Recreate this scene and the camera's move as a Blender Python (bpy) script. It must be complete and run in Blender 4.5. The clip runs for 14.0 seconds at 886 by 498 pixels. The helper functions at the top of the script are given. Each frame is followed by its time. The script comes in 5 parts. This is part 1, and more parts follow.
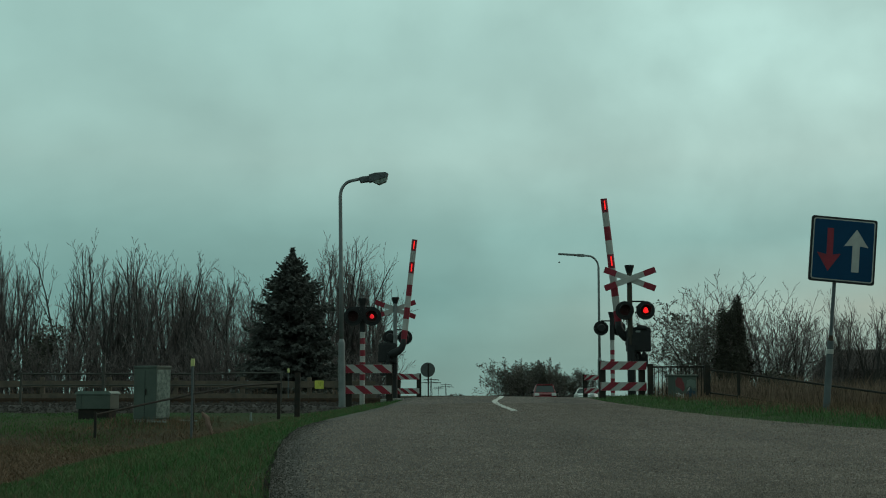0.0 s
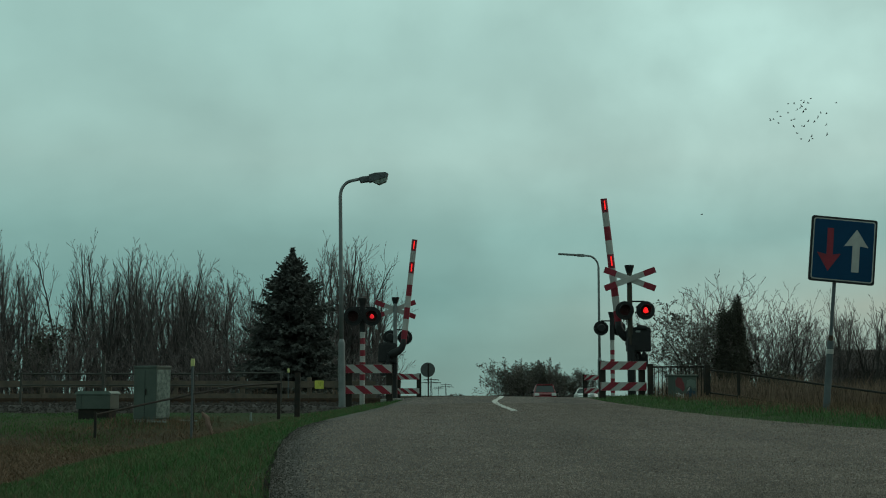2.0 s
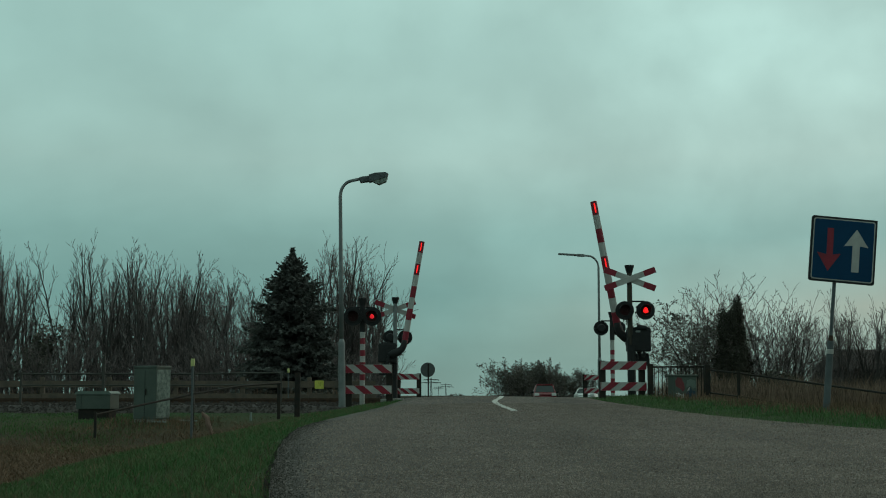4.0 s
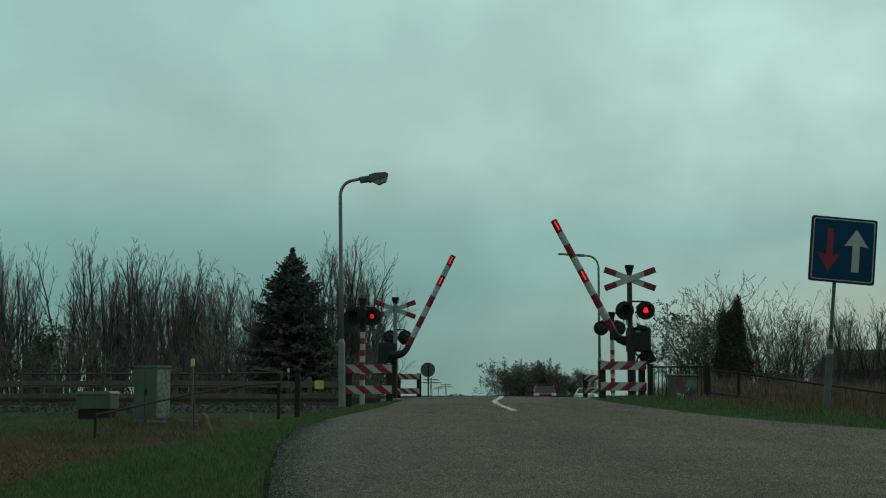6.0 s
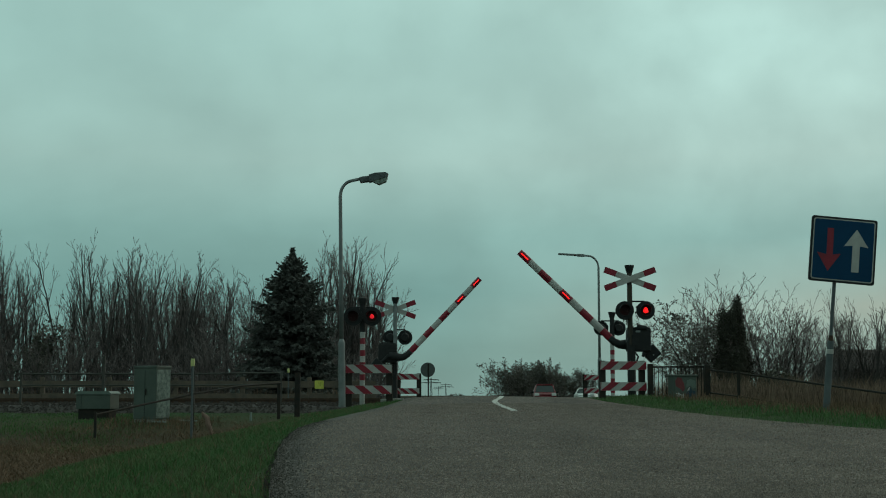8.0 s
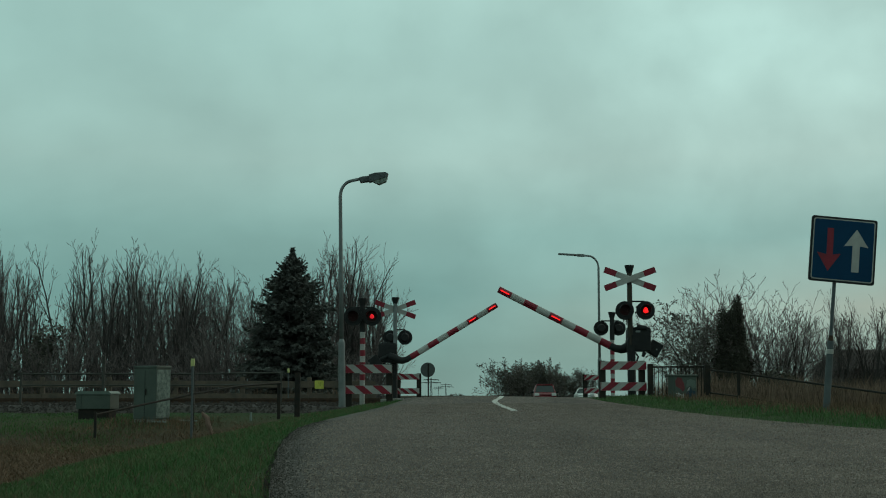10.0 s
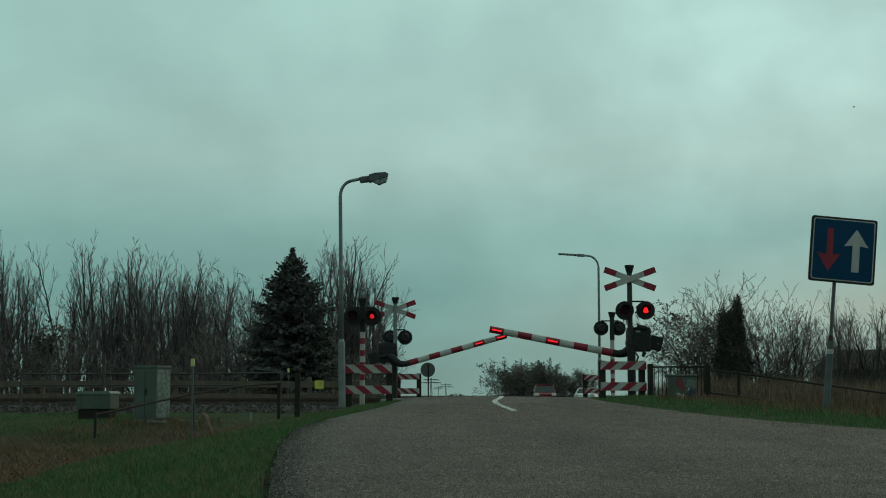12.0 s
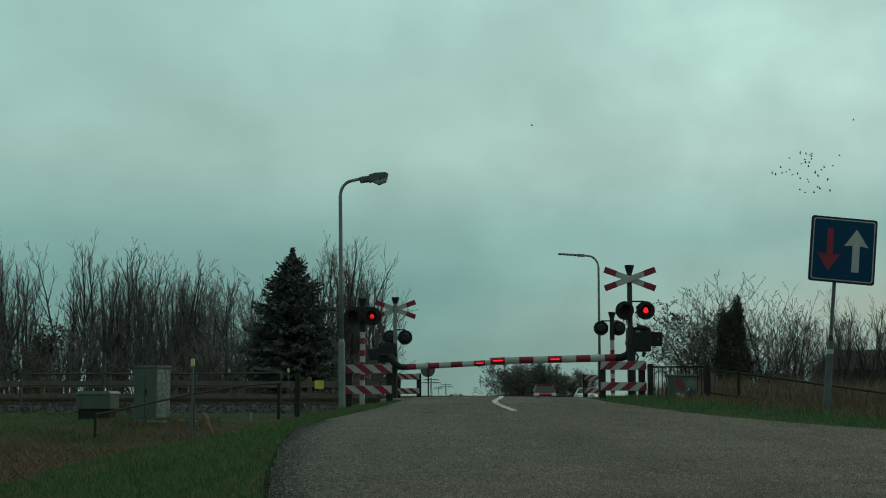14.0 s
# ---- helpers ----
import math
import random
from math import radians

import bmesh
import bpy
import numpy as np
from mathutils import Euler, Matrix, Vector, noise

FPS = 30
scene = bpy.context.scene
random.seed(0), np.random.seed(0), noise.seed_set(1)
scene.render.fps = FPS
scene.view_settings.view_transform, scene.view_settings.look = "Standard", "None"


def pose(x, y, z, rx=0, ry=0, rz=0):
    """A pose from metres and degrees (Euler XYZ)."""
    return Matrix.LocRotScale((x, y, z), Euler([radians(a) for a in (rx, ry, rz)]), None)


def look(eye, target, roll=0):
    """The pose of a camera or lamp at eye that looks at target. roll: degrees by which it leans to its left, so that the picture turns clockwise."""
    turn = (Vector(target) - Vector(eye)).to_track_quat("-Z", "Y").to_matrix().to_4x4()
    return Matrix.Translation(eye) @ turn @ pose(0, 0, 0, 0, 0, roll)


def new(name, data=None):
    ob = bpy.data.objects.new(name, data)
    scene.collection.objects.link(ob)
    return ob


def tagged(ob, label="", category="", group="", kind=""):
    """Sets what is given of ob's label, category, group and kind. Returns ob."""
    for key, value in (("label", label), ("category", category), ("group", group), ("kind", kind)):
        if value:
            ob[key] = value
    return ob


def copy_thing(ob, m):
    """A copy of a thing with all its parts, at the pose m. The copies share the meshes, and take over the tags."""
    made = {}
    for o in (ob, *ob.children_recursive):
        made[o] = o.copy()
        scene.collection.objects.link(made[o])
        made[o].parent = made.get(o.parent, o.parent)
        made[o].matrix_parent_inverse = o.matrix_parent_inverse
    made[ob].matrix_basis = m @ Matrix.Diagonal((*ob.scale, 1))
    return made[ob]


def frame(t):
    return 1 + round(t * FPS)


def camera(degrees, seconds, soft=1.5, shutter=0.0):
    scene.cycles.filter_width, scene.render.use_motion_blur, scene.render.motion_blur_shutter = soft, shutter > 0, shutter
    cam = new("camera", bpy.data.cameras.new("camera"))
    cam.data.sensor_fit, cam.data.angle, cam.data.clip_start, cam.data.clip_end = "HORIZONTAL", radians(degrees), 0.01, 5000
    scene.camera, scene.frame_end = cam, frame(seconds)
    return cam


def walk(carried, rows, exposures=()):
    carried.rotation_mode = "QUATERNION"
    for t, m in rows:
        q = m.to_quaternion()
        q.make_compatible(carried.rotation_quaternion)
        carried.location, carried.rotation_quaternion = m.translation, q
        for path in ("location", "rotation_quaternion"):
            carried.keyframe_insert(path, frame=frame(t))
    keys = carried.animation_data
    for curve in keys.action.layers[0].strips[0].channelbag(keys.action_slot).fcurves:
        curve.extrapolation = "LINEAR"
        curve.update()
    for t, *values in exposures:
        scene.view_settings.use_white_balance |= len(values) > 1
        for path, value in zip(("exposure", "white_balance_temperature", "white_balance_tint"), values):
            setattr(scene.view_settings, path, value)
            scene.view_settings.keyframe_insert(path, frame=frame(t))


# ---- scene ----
cam = camera(36.0, 14.0, soft=1.05)
EYE = pose(0, 0, 0.08, 96.127, 0, 0)
walk(cam, [(0, EYE), (14, EYE)], exposures=[(0, 0.0), (14, 0.0)])

# ---- light ----
world = bpy.data.worlds.new("overcast_sky")
scene.world = world
world.use_nodes = True


def sky():
    nt = world.node_tree
    nt.nodes.clear()
    N, L = nt.nodes.new, nt.links.new

    def math_node(op, a, b=None):
        n = N("ShaderNodeMath")
        n.operation = op
        for i, v in enumerate((a, b)):
            if v is None:
                continue
            if isinstance(v, (int, float)):
                n.inputs[i].default_value = v
            else:
                L(v, n.inputs[i])
        return n.outputs[0]

    co = N("ShaderNodeTexCoord").outputs["Generated"]
    sep = N("ShaderNodeSeparateXYZ")
    L(co, sep.inputs[0])
    up = math_node("MAXIMUM", sep.outputs[2], 0.0)
    ramp = N("ShaderNodeValToRGB")
    L(up, ramp.inputs[0])
    stops = ((0.0, (0.172, 0.285, 0.258)), (0.03, (0.164, 0.292, 0.267)), (0.075, (0.162, 0.310, 0.288)), (0.12, (0.222, 0.385, 0.353)),
             (0.17, (0.33, 0.49, 0.445)), (0.25, (0.37, 0.57, 0.52)), (0.5, (0.38, 0.58, 0.53)), (1.0, (0.40, 0.58, 0.53)))
    el = ramp.color_ramp.elements
    for i, (at, col) in enumerate(stops):
        e = el[i] if i < 2 else el.new(at)
        e.position, e.color = at, (*col, 1)
    # cloud layer seen in perspective: direction divided by height
    lift = math_node("ADD", up, 0.42)
    cx, cy = math_node("DIVIDE", sep.outputs[0], lift), math_node("DIVIDE", sep.outputs[1], lift)
    comb = N("ShaderNodeCombineXYZ")
    L(cx, comb.inputs[0]), L(cy, comb.inputs[1])
    value = None
    # the cloud base is more broken towards the sun
    broken = N("ShaderNodeMapRange")
    broken.inputs["From Min"].default_value, broken.inputs["From Max"].default_value = -0.25, 0.2
    broken.inputs["To Min"].default_value, broken.inputs["To Max"].default_value = 0.35, 1.0
    L(sep.outputs[0], broken.inputs[0])
    for scale, detail, low, high, seed, vector in ((1.3, 4.0, 0.92, 1.08, 1.3, comb.outputs[0]), (4.4, 5.0, 0.94, 1.07, 4.1, comb.outputs[0]), (9.5, 5.0, -0.08, 0.07, 2.2, co), (22.0, 4.0, -0.035, 0.035, 6.2, co)):
        n = N("ShaderNodeTexNoise")
        n.noise_dimensions = "4D"
        n.inputs["W"].default_value, n.inputs["Scale"].default_value, n.inputs["Detail"].default_value = seed, scale, detail
        n.inputs["Roughness"].default_value, n.inputs["Distortion"].default_value = 0.48, 0.2
        L(vector, n.inputs["Vector"])
        mr = N("ShaderNodeMapRange")
        mr.interpolation_type = "SMOOTHSTEP"
        mr.inputs["From Min"].default_value, mr.inputs["From Max"].default_value = 0.3, 0.7
        mr.inputs["To Min"].default_value, mr.inputs["To Max"].default_value = low, high
        L(n.outputs["Fac"], mr.inputs[0])
        out = mr.outputs[0]
        if low < 0:
            out = math_node("ADD", math_node("MULTIPLY", out, broken.outputs[0]), 1.0)
        value = out if value is None else math_node("MULTIPLY", value, out)
    # the sky is lighter towards the hidden sun, to the east of the road
    side = N("ShaderNodeMapRange")
    side.inputs["From Min"].default_value, side.inputs["From Max"].default_value = -0.35, 0.35
    side.inputs["To Min"].default_value, side.inputs["To Max"].default_value = 0.94, 1.075
    L(sep.outputs[0], side.inputs[0])
    value = math_node("MULTIPLY", value, side.outputs[0])
    # and darker behind, away from the sun
    away = N("ShaderNodeMapRange")
    away.inputs["From Min"].default_value, away.inputs["From Max"].default_value = -0.6, 0.6
    away.inputs["To Min"].default_value, away.inputs["To Max"].default_value = 0.90, 1.03
    L(sep.outputs[1], away.inputs[0])
    value = math_node("MULTIPLY", value, away.outputs[0])
    tone = N("ShaderNodeMix")
    tone.data_type, tone.blend_type = "RGBA", "MULTIPLY"
    tone.inputs[0].default_value = 1.0
    grey = N("ShaderNodeCombineColor")
    rosy = N("ShaderNodeMapRange")
    rosy.inputs["From Min"].default_value, rosy.inputs["From Max"].default_value = -0.3, 0.3
    rosy.inputs["To Min"].default_value, rosy.inputs["To Max"].default_value = 0.94, 1.03
    L(sep.outputs[0], rosy.inputs[0])
    L(math_node("MULTIPLY", value, rosy.outputs[0]), grey.inputs[0])
    for i in (1, 2):
        L(value, grey.inputs[i])
    L(ramp.outputs[0], tone.inputs[6]), L(grey.outputs[0], tone.inputs[7])
    # faint warm light under the cloud edge, low on the sun's side
    off = math_node("ABSOLUTE", math_node("SUBTRACT", sep.outputs[2], 0.062))
    low_band = math_node("MAXIMUM", math_node("SUBTRACT", 1.0, math_node("MULTIPLY", off, 20.0)), 0.0)
    warm = math_node("MULTIPLY", math_node("MULTIPLY", math_node("MAXIMUM", sep.outputs[0], 0.0), low_band), math_node("MULTIPLY", math_node("MAXIMUM", sep.outputs[1], 0.0), 0.55))
    wb = N("ShaderNodeBackground")
    wb.inputs[0].default_value = (1.0, 0.62, 0.40, 1)
    L(warm, wb.inputs[1])
    # thin clear-sky share behind the cloud
    nish = N("ShaderNodeTexSky")
    nish.sky_type, nish.sun_disc, nish.sun_elevation, nish.sun_rotation = "NISHITA", False, radians(14), radians(60)
    nb = N("ShaderNodeBackground")
    nb.inputs[1].default_value = 0.004
    L(nish.outputs[0], nb.inputs[0])
    bg = N("ShaderNodeBackground")
    bg.inputs[1].default_value = 1.0
    L(tone.outputs[2], bg.inputs[0])
    add = N("ShaderNodeAddShader")
    L(nb.outputs[0], add.inputs[0]), L(bg.outputs[0], add.inputs[1])
    both = N("ShaderNodeAddShader")
    L(add.outputs[0], both.inputs[0]), L(wb.outputs[0], both.inputs[1])
    L(both.outputs[0], N("ShaderNodeOutputWorld").inputs[0])


sky()
sun = new("sun", bpy.data.lights.new("sun", "SUN"))
sun.data.energy, sun.data.angle, sun.data.color = 0.35, radians(50), (1.0, 0.66, 0.50)
sun.matrix_world = look((45, 55, 34), (0, 10, 0))

# ---- materials ----


def material(name, c1, c2=None, scale=6.0, rough=0.6, metal=0.0, bump=0.15, fine=60.0, emit=None, power=0.0, vary=0.0, spec=0.4):
    """Two colours mixed by coarse and fine noise in the object's own space, with relief of the fine one."""
    m = bpy.data.materials.new(name)
    m.use_nodes = True
    nt = m.node_tree
    N, L = nt.nodes.new, nt.links.new
    bsdf = nt.nodes["Principled BSDF"]
    bsdf.inputs["Roughness"].default_value, bsdf.inputs["Metallic"].default_value = rough, metal
    bsdf.inputs["Specular IOR Level"].default_value = spec
    if emit:
        bsdf.inputs["Emission Color"].default_value, bsdf.inputs["Emission Strength"].default_value = (*emit, 1), power
    c2 = c2 or tuple(v * 0.72 for v in c1)
    co = N("ShaderNodeTexCoord").outputs["Object"]
    coarse, small = N("ShaderNodeTexNoise"), N("ShaderNodeTexNoise")
    for n, s, d in ((coarse, scale, 4.0), (small, fine, 3.0)):
        n.inputs["Scale"].default_value, n.inputs["Detail"].default_value = s, d
        L(co, n.inputs["Vector"])
    both = N("ShaderNodeMath")
    both.operation = "MULTIPLY_ADD"
    both.inputs[1].default_value = 0.45
    L(small.outputs["Fac"], both.inputs[0]), L(coarse.outputs["Fac"], both.inputs[2])
    mr = N("ShaderNodeMapRange")
    mr.inputs["From Min"].default_value, mr.inputs["From Max"].default_value = 0.5, 0.95
    L(both.outputs[0], mr.inputs[0])
    mix = N("ShaderNodeMix")
    mix.data_type = "RGBA"
    mix.inputs[6].default_value, mix.inputs[7].default_value = (*c1, 1), (*c2, 1)
    L(mr.outputs[0], mix.inputs[0])
    out = mix.outputs[2]
    if vary:
        geo, hsv, val = N("ShaderNodeNewGeometry"), N("ShaderNodeHueSaturation"), N("ShaderNodeMapRange")
        val.inputs["To Min"].default_value, val.inputs["To Max"].default_value = 1 - vary, 1 + vary
        L(geo.outputs["Random Per Island"], val.inputs[0]), L(val.outputs[0], hsv.inputs["Value"]), L(out, hsv.inputs["Color"])
        out = hsv.outputs[0]
    L(out, bsdf.inputs["Base Color"])
    if bump:
        b = N("ShaderNodeBump")
        b.inputs["Strength"].default_value, b.inputs["Distance"].default_value = bump, 0.004
        L(small.outputs["Fac"], b.inputs["Height"]), L(b.outputs[0], bsdf.inputs["Normal"])
    return m


def asphalt_material():
    m = bpy.data.materials.new("worn_asphalt")
    m.use_nodes = True
    nt = m.node_tree
    N, L = nt.nodes.new, nt.links.new
    bsdf = nt.nodes["Principled BSDF"]
    bsdf.inputs["Roughness"].default_value = 0.85
    bsdf.inputs["Specular IOR Level"].default_value = 0.17
    co = N("ShaderNodeTexCoord").outputs["Object"]
    chips = N("ShaderNodeTexVoronoi")
    chips.inputs["Scale"].default_value = 62.0
    L(co, chips.inputs["Vector"])
    speck = N("ShaderNodeValToRGB")
    e = speck.color_ramp.elements
    e[0].position, e[0].color, e[1].position, e[1].color = 0.0, (0.066, 0.050, 0.043, 1), 1.0, (0.31, 0.24, 0.207, 1)
    mid = e.new(0.8)
    mid.color = (0.090, 0.070, 0.060, 1)
    sepc = N("ShaderNodeSeparateColor")
    L(chips.outputs["Color"], sepc.inputs[0]), L(sepc.outputs[0], speck.inputs[0])
    wear = N("ShaderNodeTexNoise")
    wear.inputs["Scale"].default_value, wear.inputs["Detail"].default_value = 0.7, 5.0
    stretch = N("ShaderNodeMapping")
    stretch.inputs["Scale"].default_value = (1.6, 0.22, 1)
    L(co, stretch.inputs[0]), L(stretch.outputs[0], wear.inputs["Vector"])
    mr = N("ShaderNodeMapRange")
    mr.inputs["From Min"].default_value, mr.inputs["From Max"].default_value = 0.3, 0.7
    mr.inputs["To Min"].default_value, mr.inputs["To Max"].default_value = 0.72, 1.22
    L(wear.outputs["Fac"], mr.inputs[0])
    hsv = N("ShaderNodeHueSaturation")
    L(speck.outputs[0], hsv.inputs["Color"]), L(mr.outputs[0], hsv.inputs["Value"])
    L(hsv.outputs[0], bsdf.inputs["Base Color"])
    b = N("ShaderNodeBump")
    b.inputs["Strength"].default_value, b.inputs["Distance"].default_value = 0.7, 0.008
    b.invert = True
    L(chips.outputs["Distance"], b.inputs["Height"]), L(b.outputs[0], bsdf.inputs["Normal"])
    return m


def ground_material():
    """Short winter turf: green on the verges, straw and mud in the low ditch, by a noisy height."""
    m = bpy.data.materials.new("winter_turf")
    m.use_nodes = True
    nt = m.node_tree
    N, L = nt.nodes.new, nt.links.new
    bsdf = nt.nodes["Principled BSDF"]
    bsdf.inputs["Roughness"].default_value, bsdf.inputs["Specular IOR Level"].default_value = 0.95, 0.1
    co = N("ShaderNodeTexCoord").outputs["Object"]
    big, fine = N("ShaderNodeTexNoise"), N("ShaderNodeTexNoise")
    big.inputs["Scale"].default_value, big.inputs["Detail"].default_value = 0.5, 6.0
    fine.inputs["Scale"].default_value, fine.inputs["Detail"].default_value = 30.0, 5.0
    L(co, big.inputs["Vector"]), L(co, fine.inputs["Vector"])
    ramp = N("ShaderNodeValToRGB")
    e = ramp.color_ramp.elements
    e[0].position, e[0].color, e[1].position, e[1].color = 0.35, (0.022, 0.050, 0.015, 1), 0.62, (0.045, 0.048, 0.020, 1)
    L(big.outputs["Fac"], ramp.inputs[0])
    hsv, mr = N("ShaderNodeHueSaturation"), N("ShaderNodeMapRange")
    mr.inputs["To Min"].default_value, mr.inputs["To Max"].default_value = 0.4, 1.6
    L(fine.outputs["Fac"], mr.inputs[0]), L(mr.outputs[0], hsv.inputs["Value"])
    low, sep, wet = N("ShaderNodeMix"), N("ShaderNodeSeparateXYZ"), N("ShaderNodeMapRange")
    low.data_type = "RGBA"
    low.inputs[7].default_value = (0.060, 0.044, 0.028, 1)
    wet.inputs["From Min"].default_value, wet.inputs["From Max"].default_value = -0.30, -0.62
    L(co, sep.inputs[0]), L(sep.outputs[2], wet.inputs[0]), L(wet.outputs[0], low.inputs[0])
    L(ramp.outputs[0], low.inputs[6]), L(low.outputs[2], hsv.inputs["Color"])
    L(hsv.outputs[0], bsdf.inputs["Base Color"])
    b = N("ShaderNodeBump")
    b.inputs["Strength"].default_value, b.inputs["Distance"].default_value = 0.8, 0.04
    L(fine.outputs["Fac"], b.inputs["Height"]), L(b.outputs[0], bsdf.inputs["Normal"])
    return m


ASPHALT, TURF = asphalt_material(), ground_material()
PAINT = material("road_paint", (0.50, 0.48, 0.44), (0.30, 0.28, 0.25), 9, 0.7)
STEEL = material("galvanised_steel", (0.20, 0.21, 0.21), (0.13, 0.14, 0.14), 5, 0.55, 0.2, 0.1)
DARKSTEEL = material("weathered_dark_steel", (0.018, 0.018, 0.017), (0.035, 0.026, 0.02), 8, 0.8, 0.0, spec=0.15)
MAST = material("weathered_mast_steel", (0.030, 0.029, 0.026), (0.060, 0.046, 0.032), 7, 0.7, 0.0, spec=0.2)
RAILSTEEL = material("dull_brown_rail_steel", (0.070, 0.066, 0.060), (0.046, 0.040, 0.035), 7, 0.7, 0.0, spec=0.2)
BLACK = material("black_enamel", (0.014, 0.014, 0.015), (0.022, 0.022, 0.022), 10, 0.6, spec=0.2)
WHITE = material("white_reflective_sheet", (0.40, 0.385, 0.365), (0.28, 0.265, 0.25), 5, 0.6, 0, 0.05)
RED = material("red_reflective_sheet", (0.24, 0.008, 0.024), (0.16, 0.007, 0.017), 6, 0.5, 0, 0.05)
LAMP_RED = material("lit_red_lens", (0.5, 0.01, 0.01), None, 5, 0.3, 0, 0, emit=(1.0, 0.012, 0.012), power=1.25)
LAMP_DIM = material("dim_lit_red_lens", (0.4, 0.01, 0.01), None, 5, 0.3, 0, 0, emit=(1.0, 0.02, 0.03), power=0.62)
LENS_OFF = material("unlit_red_lens", (0.022, 0.0015, 0.002), (0.014, 0.001, 0.001), 30, 0.5, spec=0.2)
WOOD = material("weathered_fence_wood", (0.125, 0.088, 0.066), (0.07, 0.055, 0.045), 4, 0.85, 0, 0.4, 40)
CABINET = material("grey_green_cabinet_paint", (0.070, 0.084, 0.069), (0.045, 0.056, 0.046), 3, 0.5)
CABLID = material("paler_green_lid_paint", (0.115, 0.145, 0.122), (0.080, 0.105, 0.088), 3, 0.45)
CABTOP = material("pale_concrete_lid", (0.22, 0.25, 0.225), (0.15, 0.18, 0.16), 6, 0.8)
SCRATCH = material("scrawled_cabinet_side", (0.050, 0.072, 0.060), (0.20, 0.24, 0.21), 16, 0.6, 0, 0.1, 45)
FADEDRED = material("faded_red_spray", (0.17, 0.030, 0.034), (0.11, 0.026, 0.028), 14, 0.7)
DULLBLUE = material("dull_blue_spray", (0.012, 0.036, 0.062), (0.022, 0.040, 0.055), 14, 0.7)
YELLOW = material("yellow_plastic", (0.55, 0.52, 0.08), (0.42, 0.40, 0.06), 9, 0.5)
PALEYELLOW = material("faded_yellow_plastic", (0.50, 0.50, 0.20), (0.42, 0.42, 0.16), 9, 0.6)
BLUE = material("blue_sign_sheet", (0.004, 0.042, 0.098), (0.004, 0.034, 0.08), 3, 0.6, 0, 0.02, spec=0.1)
SIGNGREY = material("grey_sign_back", (0.095, 0.10, 0.10), (0.065, 0.07, 0.07), 6, 0.6, 0.3)
BARK = material("bare_bark", (0.076, 0.063, 0.058), (0.052, 0.044, 0.042), 6, 0.9, 0, 0.4, 50)
TWIG = material("bare_twigs", (0.150, 0.117, 0.112), (0.102, 0.082, 0.079), 2, 0.9, 0, 0, 20, vary=0.35)
NEEDLE = material("spruce_needles", (0.115, 0.112, 0.102), (0.088, 0.090, 0.082), 3, 0.9, 0, 0, 20, vary=0.3, spec=0.15)
IVY = material("dusty_ivy_leaves", (0.052, 0.048, 0.036), (0.040, 0.037, 0.028), 3, 0.85, 0, 0, 20, vary=0.15, spec=0.15)
SIGNPOLE = material("dull_grey_sign_pole", (0.095, 0.105, 0.11), (0.06, 0.066, 0.07), 6, 0.6, 0.1, 0.1)
LEAF = material("dull_evergreen_leaves", (0.080, 0.072, 0.054), (0.058, 0.053, 0.042), 3, 0.75, 0, 0, 20, vary=0.5)
GRASS = material("grass_blades", (0.050, 0.121, 0.038), (0.086, 0.120, 0.050), 1.3, 0.8, 0, 0, 8, vary=0.3, spec=0.15)
STRAW = material("dry_grass", (0.195, 0.114, 0.075), (0.080, 0.062, 0.040), 1.1, 0.9, 0, 0, 8, vary=0.4, spec=0.1)
REED = material("dead_reeds", (0.19, 0.125, 0.092), (0.110, 0.077, 0.058), 0.8, 0.9, 0, 0, 8, vary=0.5, spec=0.1)
STONE = material("ballast_stone", (0.046, 0.036, 0.031), (0.026, 0.021, 0.018), 9, 0.95, 0, 0.5, 30, vary=0.35)
RUST = material("rusty_rail_steel", (0.085, 0.045, 0.028), (0.05, 0.032, 0.024), 12, 0.7, 0.5)
SOIL = material("damp_soil", (0.034, 0.028, 0.024), (0.064, 0.052, 0.044), 3, 0.95, 0, 0.8, 90, spec=0.03)
CHIP = material("stone_chips", (0.265, 0.206, 0.177), (0.165, 0.129, 0.111), 2, 0.9, 0, 0, 20, vary=0.4, spec=0.1)
CONCRETE = material("grey_concrete", (0.25, 0.24, 0.22), (0.17, 0.165, 0.15), 5, 0.9, 0, 0.3)
ROOF = material("brown_roof_tiles", (0.036, 0.022, 0.018), (0.024, 0.016, 0.014), 3, 0.9)
CARRED = material("red_car_paint", (0.17, 0.014, 0.020), (0.14, 0.012, 0.017), 3, 0.3)
CARWHITE = material("white_car_paint", (0.62, 0.62, 0.60), (0.55, 0.55, 0.53), 3, 0.3)
CARGLASS = material("dark_car_glass", (0.03, 0.04, 0.04), (0.02, 0.03, 0.03), 3, 0.2, 0, 0, spec=0.3)
RUBBER = material("tyre_rubber", (0.02, 0.02, 0.02), None, 9, 0.9)
STRAWSTUB = material("splintered_pale_wood", (0.25, 0.155, 0.12), (0.10, 0.060, 0.045), 8, 0.9)
FEATHER = material("dark_feathers", (0.025, 0.025, 0.025), None, 30, 0.8)

# ---- mesh helpers ----


def part(name, bm, mat, parent=None, label="", smooth=False):
    me = bpy.data.meshes.new(name)
    bm.normal_update()
    if smooth:
        for fc in bm.faces:
            fc.smooth = True
    bm.to_mesh(me)
    bm.free()
    me.materials.append(mat)
    ob = new(name, me)
    if parent is not None:
        ob.parent = parent
    if label:
        ob["label"] = label
    return ob


